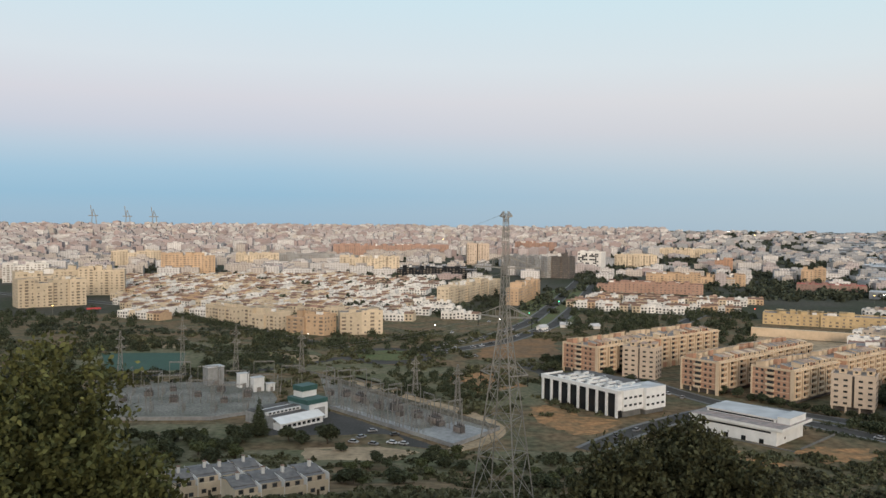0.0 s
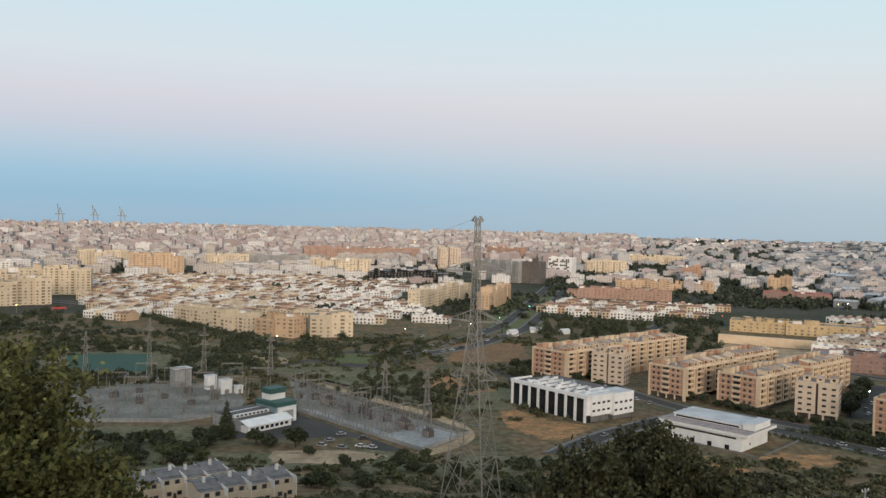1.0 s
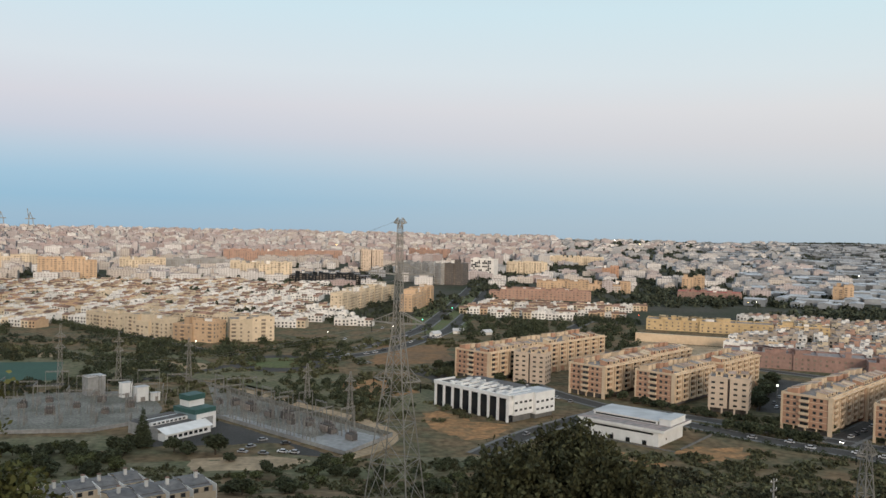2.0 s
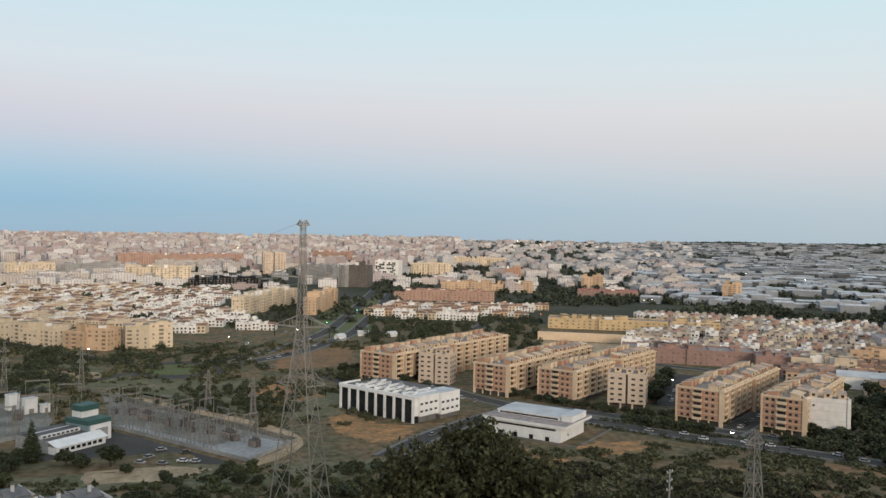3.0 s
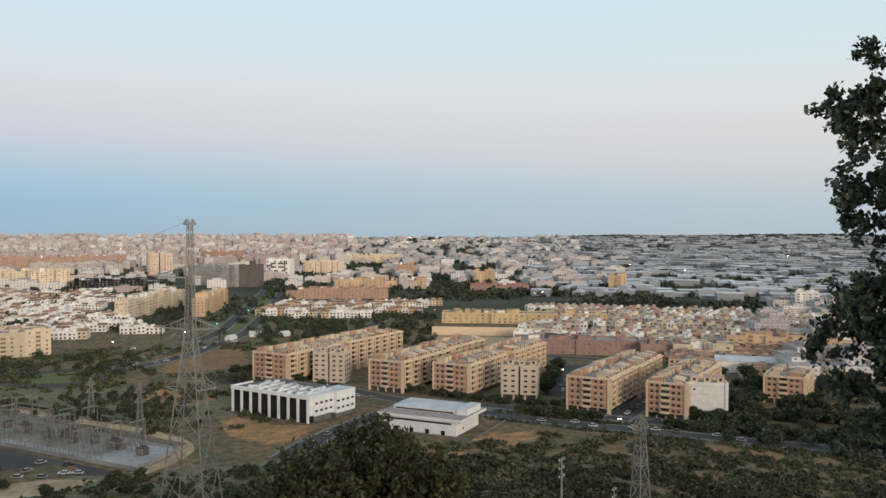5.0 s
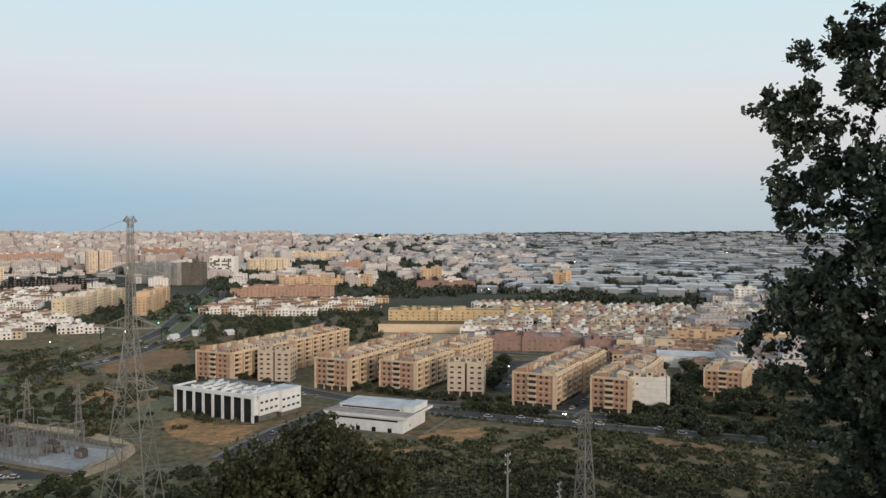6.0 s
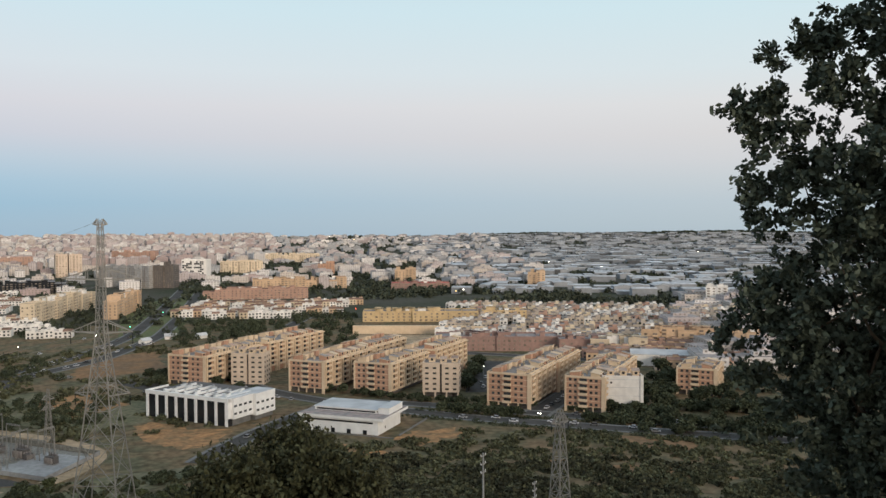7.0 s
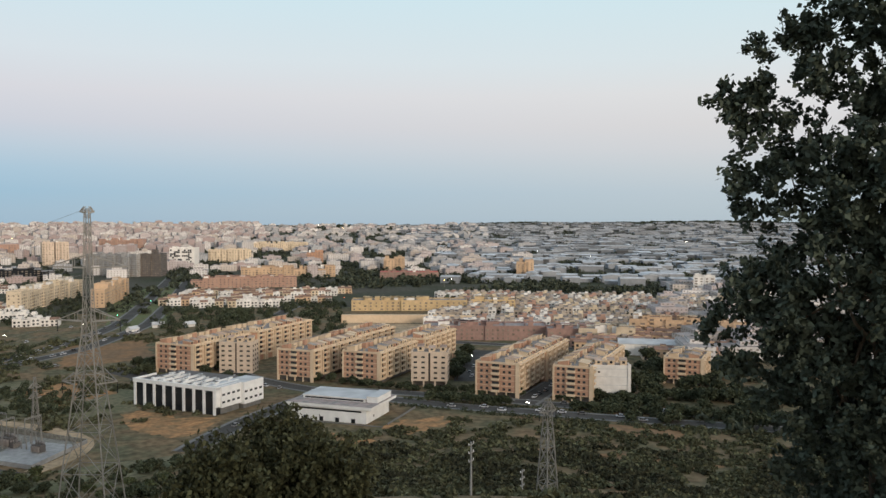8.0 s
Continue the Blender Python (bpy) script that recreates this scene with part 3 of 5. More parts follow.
    for f in range(1, floors):
        z = f * 3.0 + 0.45
        for yy in (0.17, 0.31, 0.73, 0.87):
            fitted("window", WIN, ob, facing(-0.04, width * yy, z, -90))
        fitted("balcony", BALCONY_BRICK, ob, facing(-0.02, width * 0.52, f * 3.0 - 0.2, -90))
        for y0, y1 in ((0.5, width * 0.4), (width * 0.63, width - 0.5)):
            m = Mesh()
            m.box(-0.12, 0, y0, y1, f * 3.0 - 0.25, f * 3.0 - 0.05, cream)
            part("string_course", m, ob)
    for y0, y1 in ((-1.5, 0.5), (width - 0.5, width + 0.4)):
        m = Mesh()
        m.box(-0.45, -0.13, y0, y1, -0.5, h + 0.9, cream)
        part("corner_pier", m, ob, "cream rendered corner")
    return ob


def gable_block(x, y, w, d, h, turn, label, wall=grey_render, blank=False, stilts=False):
    """A plain tower end: two flush halves with a dark recess between them and slits of windows."""
    ob = thing("apartment_building", x, y, turn, label, "building", "blocks of flats below the hill", z=0)
    lo = 3.2 if stilts else -0.5
    m = Mesh()
    if blank:
        m.box(0, d, 0, w, lo, h, wall, roof_grey)
    else:
        m.box(0, d, 0, w * 0.47, lo, h, wall, roof_grey)
        m.box(0, d, w * 0.53, w, lo, h, wall, roof_grey)
        m.box(1.2, d - 0.1, w * 0.47, w * 0.53, lo, h - 0.5, dark_clad)
    part("wall", m, ob)
    if stilts:
        for k in range(4):
            m = Mesh()
            m.box(0.2, 1.0, 0.3 + k * (w - 1.4) / 3, 1.1 + k * (w - 1.4) / 3, -0.5, 3.2, wall)
            part("stilt", m, ob)
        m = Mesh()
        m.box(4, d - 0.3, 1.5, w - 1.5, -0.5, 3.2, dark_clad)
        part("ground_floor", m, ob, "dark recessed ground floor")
    m = Mesh()
    for yy in (0, w - 0.25):
        m.box(-0.1, d + 0.1, yy - 0.1, yy + 0.35, h, h + 0.7, wall)
    for xx in (0, d - 0.25):
        m.box(xx - 0.1, xx + 0.35, 0.36, w - 0.36, h, h + 0.65, wall)
    part("parapet", m, ob)
    rng = random.Random(int(x))
    for k in range(3):
        part("roof_room", attic(3.4, 4.4, 2.4 + rng.random(), cream, attic_roof, rng), ob, at=pose(d * 0.35 + 1, 1.2 + k * w / 3.2 + 3.4, h, 0, 0, -90))
    floors = int((h - max(lo, 0)) / 2.9)
    for f in range(floors if not blank else 0):
        for yy in (0.12, 0.33, 0.67, 0.88):
            fitted("window", WIN_DARK, ob, facing(-0.04, w * yy, max(lo, 0) + f * 2.85 + 1.2, -90))
    for f in range(floors):
        for k in range(int(d / 4)):
            fitted("window", WIN, ob, facing(2.2 + k * 4, -0.04, max(lo, 0) + f * 2.85 + 1.0, 0))
    if blank:
        for z in (4.0, 8.2, 12.4, h - 1.4):
            m = Mesh()
            m.box(-0.08, 0, 0.3, w - 0.3, z, z + 0.2, roof_white)
            part("string_course", m, ob)
        fitted("window", WIN_SMALL, ob, facing(-0.04, w * 0.78, h - 3.4, -90))
        m = Mesh()
        m.box(-0.5, -0.02, -0.3, 1.2, lo, h + 1.2, house_white)
        part("corner_pier", m, ob, "bright white corner pier")
    return ob


apartment_slab(91.8, 498.5, 121, 26, "long orange-brick block of flats with cream balconies", 5.0, 0.46, 1.2)
apartment_slab(147.6, 449.5, 110, 22, "orange-brick block of flats with cream bays and roof rooms", -3.0, 0.52)
apartment_slab(178.3, 426.5, 100, 22, "orange-brick block of flats with a stepped cream side", 4.5, 0.5, 1.2)
apartment_slab(228.5, 363.5, 94, 22, "orange-brick block of flats beside a shady street", 1.5, 0.5)
apartment_slab(256.2, 338.5, 78, 19, "orange-brick block of flats behind dark trees", 0.8, 0.5)
apartment_slab(336, 344.5, 30, 20, "small orange-brick block of flats among trees", 0.6, 0.5, 0, 5)
gable_block(125, 491, 20, 12, 17.8, 58, "warm grey rendered end tower with a dark recess")
gable_block(209.7, 404, 20, 13, 18.6, 58, "warm grey rendered end tower on stilts with slit windows", stilts=True)
gable_block(275.6, 331.5, 20, 8, 17.8, 58, "blank off-white end tower of a block of flats", house_white, True)


# ---- office building with dark bays ----
def office_building():
    ob = thing("office_building", 83.3, 395.6, 0, "white three-storey office building with dark vertical bays", "building", z=0)
    turn = 36.5
    base = pose(0, 0, 0, 0, 0, turn)
    L, D, h = 52.0, 31.0, 12.9
    m = Mesh()
    m.box(0.35, 15, 0, L, -0.5, h - 0.6, dark_glass, dark_clad)
    m.box(15, D, 8, L - 2, -0.5, h - 0.6, white, dark_clad)
    m.box(0, 15, -0.4, 0, 3.6, h, white)
    part("wall", m, ob, at=base)
    for k in range(9):
        m = Mesh()
        yy = k * (L - 1.5) / 8
        m.box(-0.1, 0.34, yy, yy + 1.5, -0.5, h - 1.5, white)
        part("fin", m, ob, "white vertical fin", at=base)
    m = Mesh()
    m.box(-0.3, 15, -0.4, 0.4, h - 1.5, h + 0.3, white)
    m.box(-0.3, 0.9, 0.4, L + 0.4, h - 1.5, h + 0.3, white)
    m.box(0.9, 15, L - 0.2, L + 0.4, h - 0.6, h + 0.3, white)
    part("parapet", m, ob, at=base)
    # side wing volumes facing the road
    for x0, x1, yy, z0 in ((-0.4, 16.5, -1.6, 3.2), (13.6, D, -3.4, 2.4)):
        m = Mesh()
        m.box(x0 + 3, x1, yy, 7.9, z0, h + 0.2, white, roof_white)
        m.box(x0 + 3.6, x1 - 0.6, yy + 1.2, 7.8, -0.5, z0, kerb_stone)
        part("wing", m, ob, "white side wing", at=base)
        for f in (0, 1):
            for k in range(4):
                fitted("window", WIN_DARK, ob, base @ facing(x0 + 4.2 + k * (x1 - x0 - 5) / 3.4, yy - 0.04, z0 + 2.0 + f * 3.6, 0))
    rng = random.Random(5)
    for k in range(7):
        m = Mesh()
        yy = 3 + k * 6.4
        m.box(2.5, 24 - rng.random() * 6, yy, yy + 1.0, h - 0.6, h + 0.5, white)
        part("roof_duct", m, ob, "white roof duct", at=base)
        for j in range(2):
            m = Mesh()
            s = 1.0 + rng.random() * 1.2
            xx, y2 = 4 + j * 10 + rng.random() * 3, yy + 1.6 + rng.random()
            m.box(xx, xx + s * 1.4, y2, y2 + s, h - 0.6, h + 0.2 + rng.random(), roof_white if rng.random() < 0.5 else white)
            m.box(xx + 0.2, xx + s * 1.4 - 0.2, y2 + 0.2, y2 + s - 0.2, h + 1.2, h + 1.32, kerb_stone)
            part("roof_unit", m, ob, "pale roof plant unit", at=base)


office_building()


def low_building():
    ob = thing("low_building", 140.4, 348.2, 0, "low white building with a broad flat roof", "building", z=0)
    turn = 44.0
    base = pose(0, 0, 0, 0, 0, turn)
    L, D, h = 40.0, 29.0, 7.2
    m = Mesh()
    m.box(0, D - 3, 0.5, L, -1.0, h, white)
    part("wall", m, ob, at=base)
    m = Mesh()
    m.box(-0.8, D, -2.2, L + 0.5, h - 0.7, h + 0.55, white, roof_terrace)
    part("roof_slab", m, ob, "white overhanging roof slab", at=base)
    m = Mesh()
    m.box(9, D - 2, 5, L - 3, h + 0.55, h + 2.0, white)
    m.box(8.94, 9, 6, L - 4, h + 0.8, h + 1.5, dark_glass)
    m.box(8.6, D - 1.6, 4.6, L - 2.6, h + 2.0, h + 2.3, white, roof_white)
    part("clerestory", m, ob, "pale raised roof", at=base)
    m = Mesh()
    m.box(9, D - 4, -1.0, 4.4, h + 0.55, h + 3.2, white)
    m.box(8.8, D - 3.8, -1.2, 4.59, h + 3.2, h + 3.4, white, roof_white)
    part("stair_housing", m, ob, "white roof box", at=base)
    m = Mesh()
    m.box(-0.06, 0, 3, L - 2, h - 2.2, h - 1.4, dark_glass)
    part("window_band", m, ob, "dark ribbon window", at=base)
    for k in range(4):
        m = Mesh()
        m.box(-0.08, 0, 6 + k * 8, 8 + k * 8, -1, 2.0, dark_glass)
        part("door", m, ob, "dark doorway", at=base)
    m = Mesh()
    m.box(2, D + 8, -9, -8.6, -1, 0.9, kerb_stone)
    m.box(-3, -2.6, -8.6, L, -1, 0.5, kerb_stone)
    part("garden_wall", m, ob, "low concrete wall", at=base)
    fitted("window", WIN_SMALL, ob, base @ facing(8, 0.46, 1.8, 0))


low_building()


# ---- vegetation ----
def leaf_cloud(name, lobes, count, size, mat, seed, shell=0.55, flat=0.5):
    """A crown of many small two-sided leaves in uneven lobes (x, y, z, rx, ry, rz)."""
    r = np.random.RandomState(seed)
    lob = np.array(lobes, dtype=float)
    vol = lob[:, 3] * lob[:, 4] * lob[:, 5]
    pick = r.choice(len(lob), count, p=vol / vol.sum())
    d = r.normal(size=(count, 3))
    d /= np.linalg.norm(d, axis=1)[:, None]
    rad = (shell + (1 - shell) * r.rand(count) ** 0.7)
    lump = 1 + 0.22 * np.sin(d[:, 0] * 5 + pick) * np.cos(d[:, 1] * 6 + pick * 2) + 0.12 * np.sin(d[:, 2] * 9 + pick)
    c = lob[pick, :3] + d * lob[pick, 3:] * (rad * lump)[:, None]
    a = r.normal(size=(count, 3))
    a[:, 2] *= flat
    a /= np.linalg.norm(a, axis=1)[:, None]
    b = np.cross(a, r.normal(size=(count, 3)))
    b /= np.linalg.norm(b, axis=1)[:, None]
    s = size * (0.6 + 0.8 * r.rand(count))[:, None]
    v = np.stack([c - a * s, c + b * s * 0.5, c + a * s, c - b * s * 0.5], 1).reshape(-1, 3)
    me = bpy.data.meshes.new(name)
    f = np.arange(count * 4).reshape(-1, 4)
    me.from_pydata(v.tolist(), [], f.tolist())
    me.materials.append(mat)
    me.update()
    return me


def twig_cloud(name, lobes, twigs, leaves, reach, size, mat, seed, shell=0.3):
    """A crown of twigs, each with its own bunch of small pointed leaves."""
    r = np.random.RandomState(seed)
    lob = np.array(lobes, dtype=float)
    area = lob[:, 3] ** 2
    pick = r.choice(len(lob), twigs, p=area / area.sum())
    d = r.normal(size=(twigs, 3))
    d /= np.linalg.norm(d, axis=1)[:, None]
    rad = shell + (1 - shell) * r.rand(twigs) ** 0.6
    c = lob[pick, :3] + d * lob[pick, 3:] * rad[:, None]
    grow = d + 0.5 * r.normal(size=(twigs, 3)) + np.array((0, 0, 0.5))
    grow /= np.linalg.norm(grow, axis=1)[:, None]
    k = r.rand(twigs, leaves, 1)
    p = c[:, None, :] + grow[:, None, :] * (k - 0.3) * reach + r.normal(size=(twigs, leaves, 3)) * reach * 0.22
    a = grow[:, None, :] + 0.9 * r.normal(size=(twigs, leaves, 3))
    a /= np.linalg.norm(a, axis=2)[..., None]
    b = np.cross(a, r.normal(size=(twigs, leaves, 3)))
    b /= np.linalg.norm(b, axis=2)[..., None]
    s = size * (0.6 + 0.8 * r.rand(twigs, leaves, 1))
    v = np.stack([p - a * s, p + b * s * 0.6 + a * s * 0.2, p + a * s, p - b * s * 0.6 + a * s * 0.2], 2).reshape(-1, 3)
    me = bpy.data.meshes.new(name)
    me.from_pydata(v.tolist(), [], np.arange(len(v)).reshape(-1, 4).tolist())
    me.materials.append(mat)
    me.update()
    return me


def trunk_mesh(height, r, spread, seed, limbs=5):
    m = Mesh()
    rng = random.Random(seed)
    lean = (rng.uniform(-0.06, 0.06) * height, rng.uniform(-0.06, 0.06) * height)
    top = (lean[0], lean[1], height)
    m.tube((0, 0, -0.4), top, r, r * 0.6, bark)
    for k in range(limbs):
        a = k * 6.28 / limbs + rng.random()
        z0 = height * (0.75 + 0.25 * rng.random())
        base = (lean[0] * z0 / height, lean[1] * z0 / height, z0)
        mid = (base[0] + math.cos(a) * spread * 0.45, base[1] + math.sin(a) * spread * 0.45, z0 + spread * 0.4)
        end = (base[0] + math.cos(a) * spread * 0.85, base[1] + math.sin(a) * spread * 0.85, z0 + spread * (0.6 + 0.4 * rng.random()))
        m.tube(base, mid, r * 0.45, r * 0.3, bark, 5)
        m.tube(mid, end, r * 0.3, r * 0.1, bark, 5)
    return m.data("trunk")


def lobes_for(seed, r, z, n=6, squash=0.75):
    rng = random.Random(seed)
    out = [(0, 0, z, r * 0.75, r * 0.75, r * squash * 0.8)]
    for k in range(n):
        a = k * 6.28 / n + rng.random() * 0.7
        q = r * rng.uniform(0.4, 0.6)
        out.append((math.cos(a) * r * 0.5, math.sin(a) * r * 0.5, z + rng.uniform(-0.35, 0.45) * r * squash, q, q, q * 0.8))
    return out


TREES = []
for k, (r, z, trunk, mat, n) in enumerate(((3.4, 3.6, 1.8, leaf_dark, 950), (2.6, 3.0, 1.5, leaf_olive, 700), (4.2, 4.8, 2.2, leaf_dark, 1300),
                                          (2.0, 2.2, 1.0, leaf_olive, 500), (3.2, 2.7, 1.0, leaf_dark, 800))):
    TREES.append((trunk_mesh(trunk, 0.12 * r * 0.8, r * 0.8, k), leaf_cloud("crown", lobes_for(k + 3, r, z), n, 0.42 + 0.05 * r, mat, k)))
TREE_LABELS = ["dark green broadleaf tree with a rounded crown", "olive-green tree with a loose crown", "tall dark tree with a broad uneven crown",
               "small olive-green tree with a thin crown", "low spreading dark tree"]


def tree(x, y, kind, size=1.0, group="town trees"):
    ob = thing("tree", x, y, (x * 37 + y * 17) % 360, TREE_LABELS[kind], "tree", group)
    ob.scale = (size, size, size * 0.95)
    part("trunk", TREES[kind][0], ob)
    part("crown", TREES[kind][1], ob)


CLEAR = [(-190, 535, 42), (136, 362, 24), (165, 338, 11), (205, 372, 8), (236, 340, 10), (262, 310, 10), (290, 285, 8), (102, 422, 27), (-30, 415, 26), (-10, 385, 26), (-55, 440, 26), (-130, 425, 48), (-66, 380, 22), (-46, 256, 20), (-67, 270, 20), (55, 600, 45), (-62, 335, 8), (-40, 334, 14), (-90, 299, 17), (-78, 300, 14), (-33, 335, 19), (-50, 331, 10)]


def grove(az0, az1, d0, d1, count, kinds, seed, lo=0.8, hi=1.4, group="town trees"):
    rng = random.Random(seed)
    for _ in range(count):
        d = rng.uniform(d0, d1)
        x, y = polar(rng.uniform(az0, az1), d)
        if any(math.hypot(x - cx, y - cy) < cr for cx, cy, cr in CLEAR):
            continue
        tree(x, y, rng.choice(kinds), rng.uniform(lo, hi), group)


def avenue(pts, gap, kinds, seed, size=1.0):
    rng = random.Random(seed)
    for a, b in zip(pts, pts[1:]):
        a, b = Vector(a), Vector(b)
        n = max(1, int((b - a).length / gap))
        for k in range(n):
            p = a.lerp(b, (k + rng.random() * 0.5) / n)
            tree(p.x + rng.uniform(-1.5, 1.5), p.y + rng.uniform(-1.5, 1.5), rng.choice(kinds), size * rng.uniform(0.8, 1.25), "avenue trees")


avenue([(215, 352), (186, 380)], 4, (0, 4), 2, 1.0)
avenue([(240, 330), (285, 288), (330, 245)], 3.6, (0, 4, 4), 3, 1.0)
avenue([(176, 418), (205, 388)], 5, (0, 4), 4, 0.9)
avenue([(100, 500), (88, 480), (120, 470)], 7, (0, 4), 5, 0.9)
avenue([(140, 470), (160, 440)], 7, (0, 4), 15, 0.9)
grove(38.5, 48, 385, 560, 56, (0, 2, 4), 6)
grove(-21, -13, 318, 372, 50, (1, 4, 0, 1), 13, 0.8, 1.2)
grove(-24, -9, 265, 300, 20, (1, 4), 17, 0.5, 0.9)
grove(-7, 13, 272, 330, 58, (4, 1, 0), 14, 0.6, 1.0)
grove(12, 20, 290, 330, 12, (4, 0), 16, 0.6, 0.9)
avenue([(207, 390), (234, 366)], 3.2, (0, 4, 4), 31, 0.95)
avenue([(247, 352), (272, 330), (284, 318)], 2.8, (0, 4, 4), 33, 1.0)
avenue([(288, 334), (316, 312), (345, 290)], 3.4, (0, 4), 34, 1.1)
avenue([(222, 420), (244, 452), (278, 504)], 5.5, (0, 2, 4), 40, 1.0)
avenue([(160, 438), (182, 412)], 5.0, (4, 0), 35, 0.8)
avenue([(300, 352), (322, 372), (346, 392)], 4.2, (2, 0), 36, 1.0)
grove(37, 45, 400, 520, 24, (0, 2, 4), 37, 0.9, 1.4)
for x, y, k, s in ((110, 512, 4, 1.2), (116, 508, 4, 1.0), (68, 546, 4, 1.3), (74, 540, 4, 1.3), (-47, 346, 2, 1.2), (-64, 350, 0, 1.15), (-58, 347, 4, 1.1), (-20, 560, 0, 1.0), (70, 520, 4, 1.3), (78, 522, 4, 1.3), (64, 516, 4, 1.1), (-40, 335, 4, 0.8)):
    tree(x, y, k, s)


def scatter_stuff(name, spots, mat, label, category, seed, per=26, leaf=0.42):
    """Shrubs or far woods in one mesh: clumps of leaf faces at (x, y, radius, height)."""
    r = np.random.RandomState(seed)
    s = np.array(spots)
    n = len(s)
    z = np.array([ground_z(a, b) for a, b in s[:, :2]])
    d = r.normal(size=(n, per, 3))
    d /= np.linalg.norm(d, axis=2)[..., None]
    d[..., 2] = np.abs(d[..., 2])
    rad = 0.55 + 0.5 * r.rand(n, per, 1)
    c = d * rad * np.stack([s[:, 2], s[:, 2], s[:, 3]], 1)[:, None, :] + np.stack([s[:, 0], s[:, 1], z], 1)[:, None, :]
    a = r.normal(size=(n, per, 3))
    a /= np.linalg.norm(a, axis=2)[..., None]
    b = np.cross(a, r.normal(size=(n, per, 3)))
    b /= np.linalg.norm(b, axis=2)[..., None]
    q = (s[:, 2] * leaf)[:, None, None] * (0.6 + 0.7 * r.rand(n, per, 1))
    v = np.stack([c - a * q, c + b * q * 0.7, c + a * q, c - b * q * 0.7], 2).reshape(-1, 3)
    me = bpy.data.meshes.new(name)
    me.from_pydata(v.tolist(), [], np.arange(len(v)).reshape(-1, 4).tolist())
    me.materials.append(mat)
    me.update()
    return tagged(new(name, me), label, category, kind="stuff")


def scatter_spots(az0, az1, d0, d1, count, r0, r1, seed, tall=0.9, gaps=0.0, gap_scale=0.02):
    rng = random.Random(seed)
    out = []
    while len(out) < count:
        d = math.sqrt(rng.uniform(d0 * d0, d1 * d1))
        x, y = polar(rng.uniform(az0, az1), d)
        if noise.noise(Vector((x * gap_scale, y * gap_scale, seed))) < gaps - 0.5:
            continue
        if any(math.hypot(x - cx, y - cy) < cr for cx, cy, cr in CLEAR):
            continue
        r = rng.uniform(r0, r1)
        out.append((x, y, r, r * tall))
    return out


scatter_stuff("hillside_scrub", scatter_spots(-34, 62, 110, 335, 5200, 0.6, 1.9, 21, 0.8, 0.4, 0.06), shrub_leaf, "low olive-brown scrub on the hillside", "shrubs", 21)
scatter_stuff("hillside_scrub", scatter_spots(17, 60, 225, 385, 4200, 0.6, 2.1, 22, 0.8, 0.36, 0.06), shrub_leaf, "low scrub between hill and road", "shrubs", 22)
scatter_stuff("hillside_scrub", scatter_spots(16, 60, 190, 345, 3800, 0.8, 2.2, 26, 0.9, 0.45, 0.05), leaf_maquis, "dark olive bushes on the hillside above the road", "shrubs", 26)
scatter_stuff("field_scrub", scatter_spots(-30, 11, 400, 690, 2300, 0.7, 2.8, 23, 0.8, 0.47, 0.04), shrub_leaf, "scattered scrub on waste ground", "shrubs", 23)
scatter_stuff("hedges", scatter_spots(-32, -9, 480, 780, 900, 1.0, 3.0, 24, 0.8, 0.5), leaf_wood, "dark hedges and scrub around fields", "shrubs", 24)
scatter_stuff("hill_brush", scatter_spots(-30, 60, 30, 120, 900, 0.4, 1.1, 25, 0.8), shrub_leaf, "brush on the steep slope below the viewpoint", "shrubs", 25)
far_trees = []
for az0, az1, d0, d1, n in ((-30, -20, 620, 830, 70), (8.5, 15.5, 690, 850, 110), (15.5, 20.5, 640, 880, 90), (-1, 5, 790, 900, 40), (-13, 4, 560, 660, 50), (-29, -22.5, 790, 880, 45), (20, 27, 560, 640, 25)):
    far_trees += scatter_spots(az0, az1, d0, d1, n, 2.4, 4.6, int(d0 - az0), 1.5)
far_trees += scatter_spots(-24, -11, 520, 650, 90, 2.2, 4.2, 39, 1.4) + scatter_spots(-4, 4, 430, 505, 80, 1.6, 3.2, 38, 1.3) + scatter_spots(-6, 8, 425, 520, 40, 1.2, 2.4, 11, 1.2)
for (ax, ay), (bx, by) in (((-300, 835), (-171, 692)), ((-171, 692), (-106, 618)), ((-106, 618), (-70, 588))):
    for k in range(int(math.hypot(bx - ax, by - ay) / 5)):
        f = k * 5 / math.hypot(bx - ax, by - ay)
        far_trees.append((ax + (bx - ax) * f + random.uniform(-1, 1), ay + (by - ay) * f + random.uniform(-1, 1), random.uniform(2.4, 3.6), random.uniform(3.5, 6.5)))
scatter_stuff("far_trees", far_trees, leaf_dark, "dark trees along the avenue and between the roads", "trees", 33, 130, 0.2)
rows = []
for a, b in (((178, 388), (212, 352)), ((212, 352), (330, 240)), ((160, 385), (205, 335)), ((205, 335), (320, 222)), ((255, 345), (340, 262)), ((-60, 600), (0, 690)), ((-20, 590), (30, 690))):
    n = int(math.hypot(b[0] - a[0], b[1] - a[1]) / 2.6)
    for k in range(n):
        if noise.noise(Vector((a[0] + k * 0.35, b[1], 2))) > -0.25:
            rows.append((a[0] + (b[0] - a[0]) * k / n + random.uniform(-1.2, 1.2), a[1] + (b[1] - a[1]) * k / n + random.uniform(-1.2, 1.2), random.uniform(1.1, 2.1), random.uniform(1.2, 2.8)))
scatter_stuff("hedges", rows, leaf_dark, "dark hedges and young trees along the roads", "shrubs", 35, 70, 0.22)
woods = []
